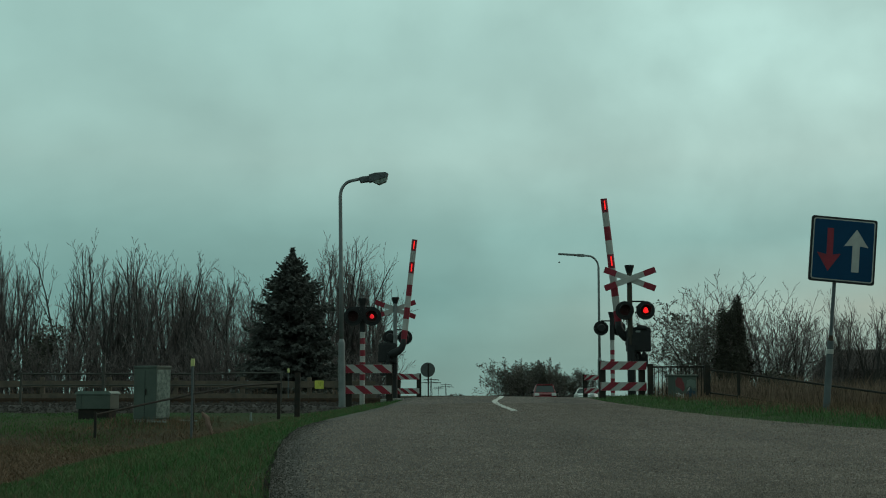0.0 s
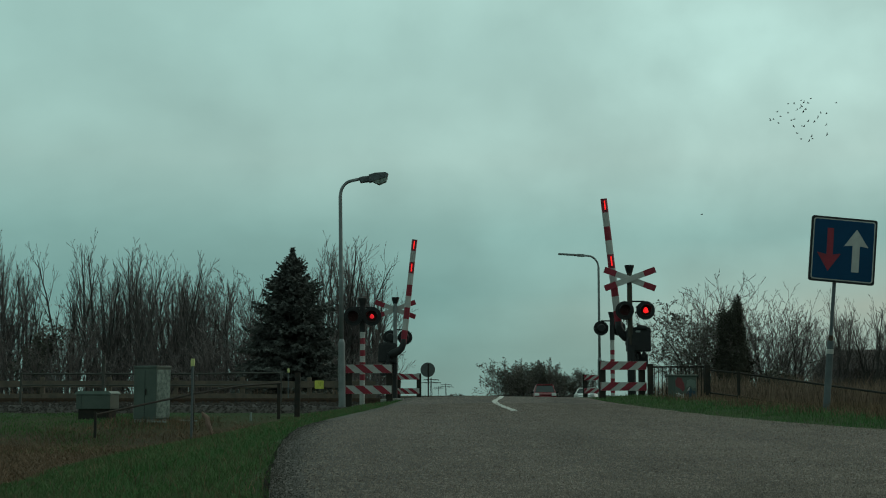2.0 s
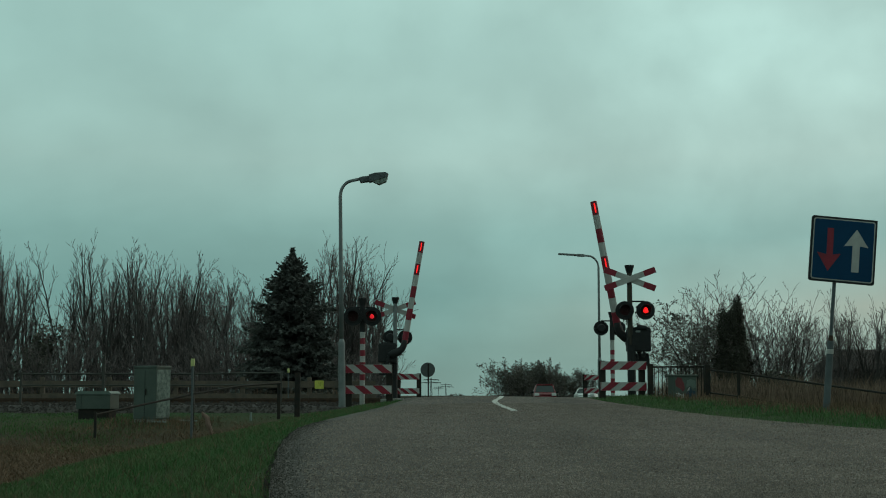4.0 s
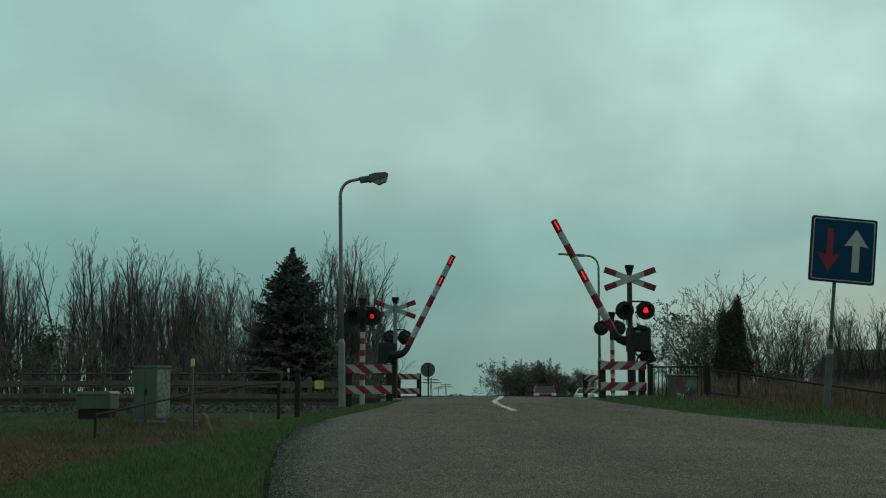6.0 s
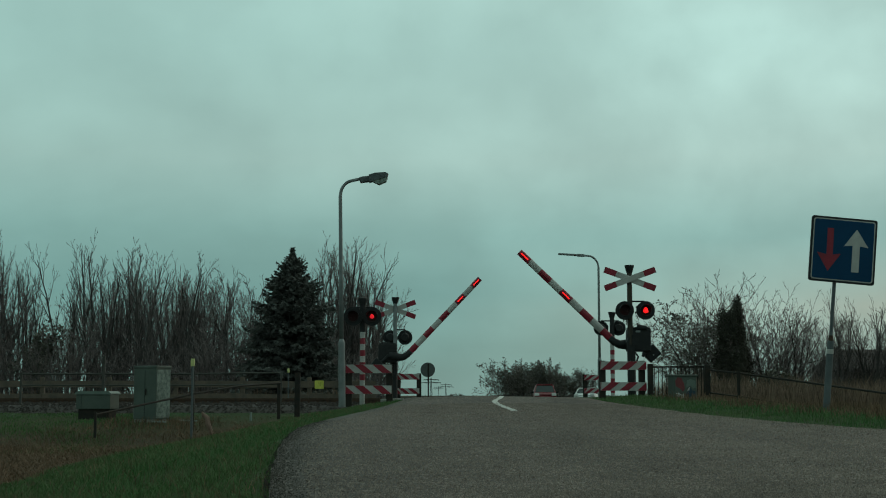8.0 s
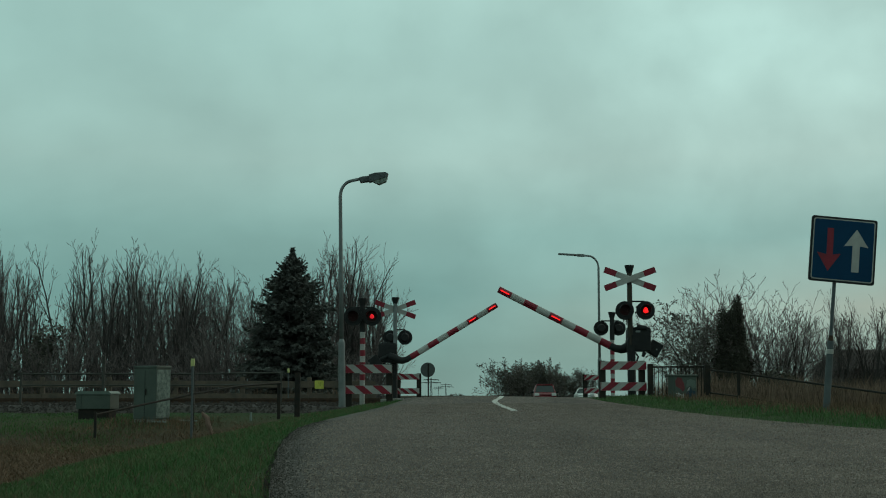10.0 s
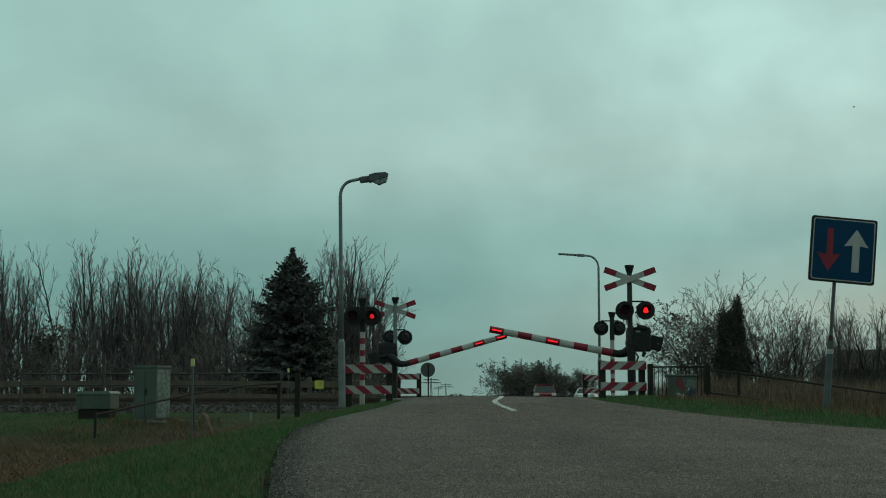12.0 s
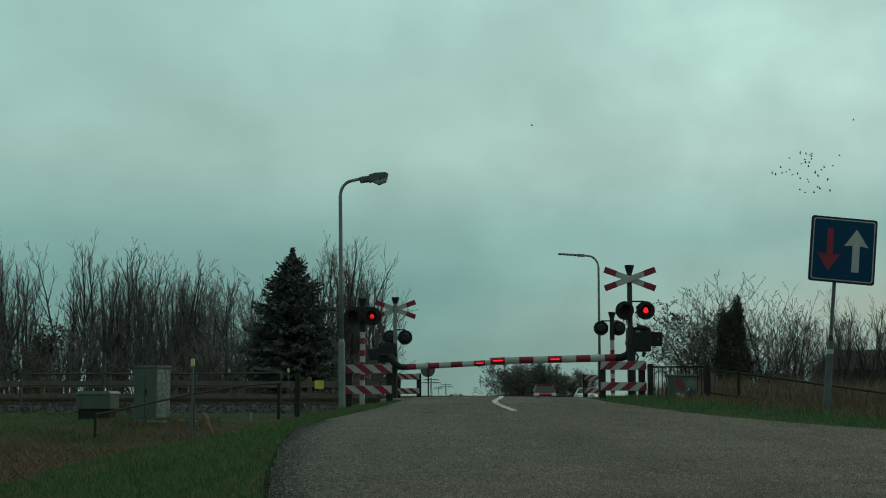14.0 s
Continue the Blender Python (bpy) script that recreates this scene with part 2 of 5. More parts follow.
def raw(name, verts, faces, mat, parent=None, label=""):
    me = bpy.data.meshes.new(name)
    me.from_pydata(verts, [], faces)
    me.materials.append(mat)
    ob = new(name, me)
    if parent is not None:
        ob.parent = parent
    if label:
        ob["label"] = label
    return ob


def thing(name, m, label, category, group="", kind=""):
    ob = new(name)
    ob.empty_display_size = 0.1
    ob.matrix_basis = m
    return tagged(ob, label, category, group, kind)


def box(bm, c, s, m=None, bevel=0.0):
    r = bmesh.ops.create_cube(bm, size=1.0)
    vs = r["verts"]
    t = Matrix.Translation(c) @ (m if m is not None else Matrix.Identity(4)) @ Matrix.Diagonal((*s, 1))
    bmesh.ops.transform(bm, matrix=t, verts=vs)
    if bevel:
        es = {e for v in vs for e in v.link_edges}
        bmesh.ops.bevel(bm, geom=list(es), offset=bevel, segments=2, affect="EDGES", profile=0.5)
    return bm


def rod(bm, a, b, r0, r1=None, seg=12):
    a, b = Vector(a), Vector(b)
    d = b - a
    r = bmesh.ops.create_cone(bm, cap_ends=True, segments=seg, radius1=r0, radius2=r0 if r1 is None else r1, depth=d.length)
    t = Matrix.Translation((a + b) / 2) @ d.to_track_quat("Z", "Y").to_matrix().to_4x4()
    bmesh.ops.transform(bm, matrix=t, verts=r["verts"])
    return bm


def tube(bm, pts, radii, seg=10):
    """A bent tube through pts, with one ring of verts at each."""
    pts = [Vector(p) for p in pts]
    rings = []
    for i, p in enumerate(pts):
        d = (pts[min(i + 1, len(pts) - 1)] - pts[max(i - 1, 0)]).normalized()
        side = d.cross(Vector((0, 1, 0)) if abs(d.y) < 0.9 else Vector((1, 0, 0))).normalized()
        oth = d.cross(side)
        r = radii[i] if isinstance(radii, (list, tuple)) else radii
        rings.append([bm.verts.new(p + r * (math.cos(k * math.tau / seg) * side + math.sin(k * math.tau / seg) * oth)) for k in range(seg)])
    for a, b in zip(rings, rings[1:]):
        for k in range(seg):
            bm.faces.new((a[k], a[(k + 1) % seg], b[(k + 1) % seg], b[k]))
    bm.faces.new(rings[0][::-1]), bm.faces.new(rings[-1])
    return bm


def plate(bm, outline, y0, y1):
    """A plate with the given outline in x and z, from y0 to y1."""
    a = [bm.verts.new((x, y0, z)) for x, z in outline]
    b = [bm.verts.new((x, y1, z)) for x, z in outline]
    n = len(a)
    bm.faces.new(a), bm.faces.new(b[::-1])
    for i in range(n):
        bm.faces.new((a[(i + 1) % n], a[i], b[i], b[(i + 1) % n]))
    return bm


def B():
    return bmesh.new()


def rounded(w, h, r, n=4):
    pts = []
    for cx, cz, a0 in ((w / 2 - r, h / 2 - r, 0), (-w / 2 + r, h / 2 - r, 90), (-w / 2 + r, -h / 2 + r, 180), (w / 2 - r, -h / 2 + r, 270)):
        for i in range(n + 1):
            a = radians(a0 + 90 * i / n)
            pts.append((cx + r * math.cos(a), cz + r * math.sin(a)))
    return pts


# ---- ground, road, railway ----
def step(a, b, x):
    t = min(1.0, max(0.0, (x - a) / (b - a)))
    return t * t * (3 - 2 * t)


def road_z(y):
    z = -0.45 + 0.0165 * max(y, -6.0)
    if y > 26:
        z = z + (0.018 - z) * step(26, 31, y)
    return z - 0.72 * step(38, 80, y)


LEFT = ((-60, 3.0), (0, 0.2), (5.8, -0.74), (7.6, -0.95), (9.2, -1.10), (11.1, -1.28), (13.2, -1.41), (14.5, -1.36), (16.4, -1.24), (19, -1.06), (22, -0.89), (26.5, -0.77), (30, -0.76), (38, -0.86), (60, -0.6), (97, 4.5), (160, 22), (400, 120))
RIGHT = ((-60, 9.0), (0, 6.5), (9, 5.0), (12.7, 4.07), (14.4, 3.66), (16, 3.40), (18.2, 3.20), (20.9, 3.08), (24.5, 2.96), (28, 3.0), (38, 3.2), (60, 4.4), (97, 10.0), (160, 28), (400, 126))


def along(table, y):
    ys, xs = [p[0] for p in table], [p[1] for p in table]
    return float(np.interp(y, ys, xs))


def edge(table, y):
    return (along(table, y - 1.2) + along(table, y) * 2 + along(table, y + 1.2)) / 4


def ground_z(x, y):
    zr = road_z(y)
    l, r = edge(LEFT, y), edge(RIGHT, y)
    plain = -0.80
    if x < l:
        out = l - x
        bank = zr - 0.012 - 0.165 * min(out, 2.2) - 0.45 * max(0.0, out - 2.2) * step(2.0, 3.0, out)
    elif x > r:
        out = x - r
        bank = zr + 0.03 * step(0.1, 0.8, out) - 0.12 * step(1.0, 4.0, out) - 0.16 * max(0.0, out - 5.0) - 0.12 * step(30, 60, y)
    else:
        bank = zr - 0.05
    off = abs(y - 33.0)
    track = -0.30 - 0.035 * max(0.0, off - 3.6) - 0.075 * max(0.0, off - 7.5)
    z = max(plain, bank, track)
    if abs(x) < 60 and -10 < y < 60 and (x < l or x > r):
        z += 0.03 * noise.noise((x * 0.9, y * 0.9, 0)) * step(0, 0.6, l - x if x < l else x - r)
    return z


def grid(lo, hi, near_lo, near_hi, fine):
    mid = list(np.arange(near_lo, near_hi, fine))
    low, high = [], []
    s, v = fine, near_lo
    while v > lo:
        s *= 1.22
        v -= s
        low.append(v)
    s, v = fine, mid[-1]
    while v < hi:
        s *= 1.22
        v += s
        high.append(v)
    return low[::-1] + mid + high


def build_ground():
    xs, ys = grid(-2500, 2500, -16, 14, 0.3), grid(-300, 3500, 3, 42, 0.3)
    verts = [(x, y, ground_z(x, y)) for y in ys for x in xs]
    n = len(xs)
    faces = [(j * n + i, j * n + i + 1, j * n + n + i + 1, j * n + n + i) for j in range(len(ys) - 1) for i in range(n - 1)]
    ob = tagged(raw("ground", verts, faces, TURF), "rough winter turf and muddy straw beside the road", "ground", kind="structure")
    for p in ob.data.polygons:
        p.use_smooth = True


def build_road():
    ys = list(np.arange(-55, 44, 0.2)) + list(np.arange(44, 400, 3.0))
    cols = 12
    verts, faces = [], []
    for y in ys:
        l, r = edge(LEFT, y), edge(RIGHT, y)
        ragged = 0.03 * noise.noise((y * 1.1, 3, 0)) + 0.015 * noise.noise((y * 3.1, 7, 0))
        row = [l + ragged] + [l + (r - l) * i / cols for i in range(1, cols)] + [r - 0.05 * noise.noise((y * 1.7, 9, 0))]
        tops = [(x, road_z(y) + 0.03 * (1 - (2 * i / cols - 1) ** 2) + 0.006) for i, x in enumerate(row)]
        tops = [(row[0] - 0.01, tops[0][1] - 0.09)] + tops + [(row[-1] + 0.01, tops[-1][1] - 0.09)]
        verts += [(x, y, z) for x, z in tops]
    cols += 2
    n = cols + 1
    for j in range(len(ys) - 1):
        for i in range(cols):
            faces.append((j * n + i, j * n + i + 1, j * n + n + i + 1, j * n + n + i))
    ob = tagged(raw("road", verts, faces, ASPHALT), "worn grey-brown asphalt road rising to the crossing", "road", kind="structure")
    for p in ob.data.polygons:
        p.use_smooth = True


def build_soil_edge():
    """Dark damp soil crumbs washed over the left edge of the road."""
    rng = random.Random(15)
    verts, faces = [], []
    for i in range(9000):
        y = 5.0 + 10.0 * rng.random() ** 1.4
        off = -0.03 + rng.expovariate(1 / 0.10) * (1 + 0.6 * noise.noise((y * 1.1, 5, 0)))
        x = edge(LEFT, y) + off
        z = crown_z(max(x, edge(LEFT, y)), y) + (0.008 if off > 0 else -0.012)
        r = rng.uniform(0.0012, 0.0042)
        b = len(verts)
        a0 = rng.uniform(0, 6)
        for k in range(3):
            a = a0 + k * math.tau / 3
            verts.append((x + r * 1.4 * math.cos(a), y + r * 1.4 * math.sin(a), z - 0.003))
        verts.append((x, y, z + r * rng.uniform(0.3, 0.9)))
        faces += [(b, b + 1, b + 3), (b + 1, b + 2, b + 3), (b + 2, b, b + 3)]
    tagged(raw("soil_crumbs", verts, faces, SOIL), "dark damp soil crumbs along the edge of the asphalt", "soil", kind="stuff")


def build_chippings():
    """Coarse stone chips that stand proud of the worn surface, where the road is nearest."""
    rng = np.random.default_rng(8)
    n = 100000
    y = 5.2 + 17.0 * rng.random(n) ** 2.4
    ls, rs = np.array([(edge(LEFT, v), edge(RIGHT, v)) for v in np.linspace(5, 23, 181)]).T
    at = np.linspace(5, 23, 181)
    l, r = np.interp(y, at, ls), np.interp(y, at, rs)
    x = l + 0.16 + (np.minimum(r, y * 0.36) - l - 0.17) * rng.random(n) ** 0.85
    u = (x - l) / (r - l)
    z = -0.45 + 0.0165 * y + 0.03 * (1 - (2 * u - 1) ** 2) + 0.005
    size = (0.0028 + 0.0030 * rng.random(n)) * (0.75 + y / 22)
    turn = rng.random(n) * math.tau
    verts = np.empty((n, 4, 3))
    for k in range(3):
        a = turn + k * math.tau / 3 + rng.normal(0, 0.25, n)
        verts[:, k, 0], verts[:, k, 1], verts[:, k, 2] = x + size * np.cos(a), y + size * np.sin(a), z
    verts[:, 3, 0], verts[:, 3, 1], verts[:, 3, 2] = x + size * rng.normal(0, 0.3, n), y + size * rng.normal(0, 0.3, n), z + size * (0.8 + 0.9 * rng.random(n))
    base = 4 * np.arange(n)[:, None]
    faces = np.concatenate([base + np.array(t) for t in ((0, 1, 3), (1, 2, 3), (2, 0, 3))])
    tagged(raw("asphalt_chippings", verts.reshape(-1, 3).tolist(), faces.tolist(), CHIP), "coarse stone chips standing out of the worn asphalt", "chippings", kind="stuff")


def crown_z(x, y):
    l, r = edge(LEFT, y), edge(RIGHT, y)
    u = (x - l) / (r - l)
    return road_z(y) + 0.03 * (1 - (2 * u - 1) ** 2)


def build_marking():
    pts = ((0.925, 17.7), (0.88, 19.7), (0.86, 21.8), (0.875, 23.3), (0.94, 24.5), (1.06, 25.9), (1.18, 27.8), (1.28, 29.6))
    bm = B()
    fine = []
    for (x0, y0), (x1, y1) in zip(pts, pts[1:]):
        fine += [(x0 + (x1 - x0) * k / 4, y0 + (y1 - y0) * k / 4) for k in range(4)]
    rows = [(bm.verts.new((x - 0.047, y, crown_z(x - 0.047, y) + 0.012)), bm.verts.new((x + 0.047, y, crown_z(x + 0.047, y) + 0.012))) for x, y in fine + [pts[-1]]]
    for a, b in zip(rows, rows[1:]):
        bm.faces.new((a[0], a[1], b[1], b[0]))
    tagged(part("road_marking", bm, PAINT), "worn white centre line bending at the crossing", "road marking", kind="structure")


def build_railway():
    verts, faces = [], []
    xs = list(np.arange(-70, 70, 0.8))
    profile = ((29.3, -0.42), (30.3, -0.16), (31.2, -0.11), (34.8, -0.11), (35.7, -0.16), (36.8, -0.42))
    for seg in ((-70, -1.5), (3.8, 70)):
        base = len(verts)
        cols = [x for x in xs if seg[0] <= x <= seg[1]]
        for x in cols:
            for y, z in profile:
                verts.append((x, y, z + 0.03 * noise.noise((x, y, 2))))
        k = len(profile)
        for i in range(len(cols) - 1):
            for j in range(k - 1):
                a = base + i * k + j
                faces.append((a, a + k, a + k + 1, a + 1))
    bed = tagged(raw("ballast_bed", verts, faces, STONE), "dark stone ballast bed under the railway track", "track bed", kind="structure")
    # loose stones on the shoulder
    rng = random.Random(5)
    verts, faces = [], []
    for i in range(9000):
        x, y = rng.uniform(-24, -1.8), rng.uniform(29.1, 31.6)
        z = float(np.interp(y, [p[0] for p in profile], [p[1] for p in profile])) + rng.uniform(-0.01, 0.03)
        s = rng.uniform(0.02, 0.05)
        b = len(verts)
        for dx, dy, dz in ((1, 0, 0), (-0.6, 0.9, 0), (-0.5, -0.9, 0), (0.1, 0, 0.9)):
            verts.append((x + s * (dx + rng.uniform(-0.3, 0.3)), y + s * (dy + rng.uniform(-0.3, 0.3)), z + s * dz))
        faces += [(b, b + 1, b + 3), (b + 1, b + 2, b + 3), (b + 2, b, b + 3)]
    tagged(raw("ballast_stones", verts, faces, STONE), "loose grey ballast stones on the track shoulder", "stones", kind="stuff")
    for y in (32.28, 33.72):
        bm = B()
        box(bm, (0, y, -0.01), (140, 0.07, 0.04))
        box(bm, (0, y, -0.07), (140, 0.02, 0.09))
        box(bm, (0, y, -0.115), (140, 0.13, 0.02))
        tagged(part("rail", bm, RUST), "rusty steel rail along the ballast bed", "rail", "rails", kind="structure")
    bm = B()
    box(bm, (0, 0, 0), (0.26, 2.6, 0.14), bevel=0.015)
    first = part("sleeper", bm, CONCRETE, bed)
    for i, x in enumerate(np.arange(-26, 16, 0.6)):
        if -1.3 < x < 3.6:
            continue
        s = first if i == 0 else new("sleeper", first.data)
        s.parent = bed
        s.location = (x, 33, -0.175 + 0.0)


build_ground()
build_road()
build_chippings()
build_soil_edge()
build_marking()
build_railway()


def crossing_panels():
    """Concrete edge panels where the road meets the track."""
    for x in (-1.06, 3.36):
        deck = thing("crossing_deck", pose(x, 33.05, -0.105), "row of grey concrete panels edging the crossing", "crossing deck", "crossing decks")
        for y in (-2.85, -0.95, 0.95, 2.85):
            part("panel", box(B(), (0, y, 0), (0.55, 1.86, 0.22), bevel=0.015), CONCRETE, deck)


crossing_panels()


# ---- level crossing ----
def stripes(bm, w, h, y0, y1, z, k, n, lean):
    """One slanting stripe, number k of n, across a board w wide and h high; clipped to the board."""
    p = w / n
    x0 = -w / 2 + k * p
    pts = [(x0, -h / 2), (x0 + p, -h / 2), (x0 + p + lean, h / 2), (x0 + lean, h / 2)]
    pts = [(min(w / 2, max(-w / 2, x)), zz) for x, zz in pts]
    if pts[1][0] - pts[0][0] < 0.004 and pts[2][0] - pts[3][0] < 0.004:
        return False
    clean = [q for i, q in enumerate(pts) if q != pts[i - 1]]
    plate(bm, [(x, zz + z) for x, zz in clean], y0, y1)
    return True


def fence_boards(m, w, lean, label, posts):
    root = thing("barrier_fence", m, label, "barrier fence", "red and white fences")
    for z in (0.27, 0.69):
        bd = part("board", box(B(), (0, 0, z), (w, 0.025, 0.17)), WHITE, root)
        n = 5
        for k in range(-2, n + 1, 2):
            bm = B()
            if stripes(bm, w - 0.004, 0.166, -0.017, 0.017, z, k, n, lean):
                part("stripe", bm, RED, bd)
            else:
                bm.free()
    for x in posts:
        part("post", box(B(), (x, 0.07, 0.36), (0.13, 0.10, 0.86), bevel=0.01), DARKSTEEL, root)
    return root


def signal_lamp(root, x, z, y, facing, glow):
    """A round black backboard with hood, and a turning lens drum behind its opening."""
    bm = B()
    rod(bm, (x, y, z), (x, y + 0.03 * facing, z), 0.195, seg=32)
    rod(bm, (x, y + 0.03 * facing, z), (x, y + 0.16 * facing, z), 0.12, 0.09, seg=20)
    lamp = part("signal_lamp", bm, BLACK, root)
    hood = B()
    ring = []
    for k in range(13):
        a = radians(15 + 150 * k / 12)
        ring.append([hood.verts.new((x + r * math.cos(a), y - d * facing, z + r * math.sin(a))) for r, d in ((0.125, 0.0), (0.125, 0.17), (0.117, 0.17), (0.117, 0.0))])
    for a, b in zip(ring, ring[1:]):
        for i in range(4):
            hood.faces.new((a[i], b[i], b[(i + 1) % 4], a[(i + 1) % 4]))
    part("hood", hood, BLACK, lamp)
    rim = B()
    tube(rim, [(x + 0.118 * math.cos(k * math.tau / 24), y - 0.012 * facing, z + 0.118 * math.sin(k * math.tau / 24)) for k in range(25)], 0.012, 6)
    part("rim", rim, BLACK, lamp)
    part("lens", plate(B(), [(x + 0.11 * math.cos(k * math.tau / 24), z + 0.11 * math.sin(k * math.tau / 24)) for k in range(24)], y - 0.002 * facing, y - 0.008 * facing), LENS_OFF, lamp)
    # turning bulb: one side glows, the other is dark
    bulb = B()
    half = [(0.058 * math.cos(radians(180 * k / 10)), -0.058 * math.sin(radians(180 * k / 10))) for k in range(11)]
    hs = (-0.058, -0.03, 0.025, 0.062)
    ws = (0.35, 0.95, 0.8, 0.3)
    rows = [[bulb.verts.new((px * w, py * w, h)) for px, py in half] for h, w in zip(hs, ws)]
    for a, b in zip(rows, rows[1:]):
        for k in range(10):
            bulb.faces.new((a[k], a[k + 1], b[k + 1], b[k]))
    bulb.faces.new(rows[-1])
    bulb.faces.new(rows[0][::-1])
    bo = part("bulb", bulb, glow, lamp, "glowing red signal bulb on its turning holder", smooth=False)
    bo.data.materials.append(LENS_OFF)
    tmp = bmesh.new()
    tmp.from_mesh(bo.data)
    plate_verts = [[tmp.verts.new((px * w * 1.02, 0.004 - py * w * 0.25, h)) for px, py in half] for h, w in zip(hs, ws)]
    for a, b in zip(plate_verts, plate_verts[1:]):
        for k in range(10):
            fc = tmp.faces.new((b[k], b[k + 1], a[k + 1], a[k]))
            fc.material_index = 1
    tmp.to_mesh(bo.data)
    tmp.free()
    bo.location = (x, y - 0.012 * facing, z)
    if facing < 0:
        bo.rotation_euler = (0, 0, math.pi)
    return bo


def mast_top(root, z):
    bm = B()
    rod(bm, (0, 0, z - 0.18), (0, 0, z - 0.03), 0.055, 0.10, 8)
    rod(bm, (0, 0, z - 0.03), (0, 0, z), 0.10, 0.10, 8)
    part("bell_hood", bm, BLACK, root)


def lamp_bracket(root, x0, x1, z):
    bm = B()
    rod(bm, (x0, 0.02, z), (x1, 0.02, z), 0.018)
    rod(bm, (x1, 0.02, z), (x1, 0.02, z - 0.18), 0.018)
    part("bracket", bm, BLACK, root)


def crossing_barrier(m, label, top, cross_z, lamp_z, lamp_xs, arm_at, mast):
    root = thing("level_crossing_barrier", m, label, "crossing barrier", "barriers of the crossing")
    bm = B()
    rod(bm, (0, 0, 0), (0, 0, top - 0.15), 0.055, seg=14)
    part("mast", bm, mast, root)
    bm = B()
    box(bm, (0.03, 0.06, 0.36), (0.15, 0.18, 0.72), bevel=0.02)
    box(bm, (0.05, 0.06, 0.03), (0.40, 0.36, 0.06), bevel=0.01)
    rod(bm, (0.02, 0.01, 0.0), (0.02, 0.01, 1.15), 0.088)
    part("pedestal", bm, BLACK, root)
    mast_top(root, top)
    for s in (1, -1):
        turn = Matrix.Rotation(radians(20.5 * s), 4, "Y")
        y = -0.075 if s > 0 else -0.095
        bd = part("cross_board", box(B(), (0, y, cross_z), (1.14, 0.018, 0.125), turn, 0.004), WHITE, root, "white board of the warning cross")
        for e in (1, -1):
            off = turn @ Vector((0.442 * e, 0, 0))
            bm = B()
            box(bm, (off.x, y, cross_z + off.z), (0.26, 0.024, 0.129), turn, 0.004)
            part("red_end", bm, RED, bd)
    bulbs = [signal_lamp(root, x, lamp_z, -0.16 if x > 0 else -0.14, 1, LAMP_RED) for x in lamp_xs]
    lamp_bracket(root, 0.0, max(lamp_xs, key=abs), lamp_z + 0.20)
    # drive housing
    bm = B()
    box(bm, (0.19, 0.14, 1.25), (0.49, 0.34, 0.48), bevel=0.025)
    drive = part("drive_housing", bm, BLACK, root)
    part("lid", box(B(), (0.19, 0.14, 1.50), (0.46, 0.32, 0.03), bevel=0.008), BLACK, drive)
    for x, r in ((0.06, 0.035), (0.19, 0.05), (0.33, 0.04)):
        part("cap_nut", rod(B(), (x, 0.06, 1.50), (x, 0.06, 1.50 + 1.2 * r), r, r * 0.7, 10), BLACK, drive)
    bm = B()
    rod(bm, (0.10, -0.05, 1.20), (0.10, 0.30, 1.20), 0.17, seg=20)
    rod(bm, (0.10, -0.07, 1.20), (0.10, -0.05, 1.20), 0.07, seg=12)
    part("gear_case", bm, BLACK, drive)
    bm = B()
    rod(bm, (0.14, -0.02, 1.52), (0.34, -0.02, 1.50), 0.055, seg=12)
    part("motor_cover", bm, BLACK, drive)
    part("cable_gland", rod(B(), (0.30, 0.02, 1.0), (0.26, 0.02, 0.90), 0.05, 0.03, seg=10), BLACK, drive)
    part("hinge", rod(B(), (0.08, -0.03, 1.50), (0.24, -0.03, 1.50), 0.022), BLACK, drive)
    part("label_plate", box(B(), (0.16, -0.035, 1.43), (0.10, 0.006, 0.04)), STEEL, drive)
    bm = B()
    tube(bm, [(0.10, 0.05, 1.0), (0.16, -0.02, 0.9), (0.10, -0.04, 0.75), (0.08, 0.0, 0.6)], 0.02, 8)
    part("cable", bm, BLACK, drive)
    # boom, in its own space: pivot at the origin, lowered position along -x
    arm = part("boom", tube(B(), [(0.02, 0, 0.0), (-0.06, 0, -0.10), (-0.13, 0, -0.22), (-0.22, 0, -0.30), (-0.34, 0, -0.335), (-0.46, 0, -0.335)],
                            [0.09, 0.105, 0.105, 0.09, 0.08, 0.078], 12), BLACK, root, "black curved boom root", smooth=True)
    lamps = []
    seg, x = 0.3025, -0.39
    for i in range(9):
        a, b = x - seg * i, x - seg * (i + 1)
        r0, r1 = 0.080 - 0.0010 * i, 0.080 - 0.0010 * (i + 1)
        bm = B()
        prof = []
        for xx, rr in ((a, r0), (b, r1)):
            prof.append([bm.verts.new((xx, 0.7 * rr * math.sin(k * math.tau / 16), -0.335 + rr * math.cos(k * math.tau / 16))) for k in range(16)])
        for k in range(16):
            bm.faces.new((prof[0][k], prof[1][k], prof[1][(k + 1) % 16], prof[0][(k + 1) % 16]))
        bm.faces.new(prof[0][::-1]), bm.faces.new(prof[1])
        part("band", bm, RED if i % 2 == 0 else WHITE, arm)
        if i in (4, 6, 8):
            bm = box(B(), (0, 0, 0), (0.205, 0.141, 0.028))
            lit = part("boom_lamp", bm, LAMP_RED, arm, "glowing red strip lamp on the boom")
            lit.data.materials.append(RED)
            for fc in lit.data.polygons:
                fc.material_index = 0 if fc.normal.y < -0.5 else 1
            lit.location = ((a + b) / 2, 0, -0.335)
            lamps.append((i, lit))
    bm = B()
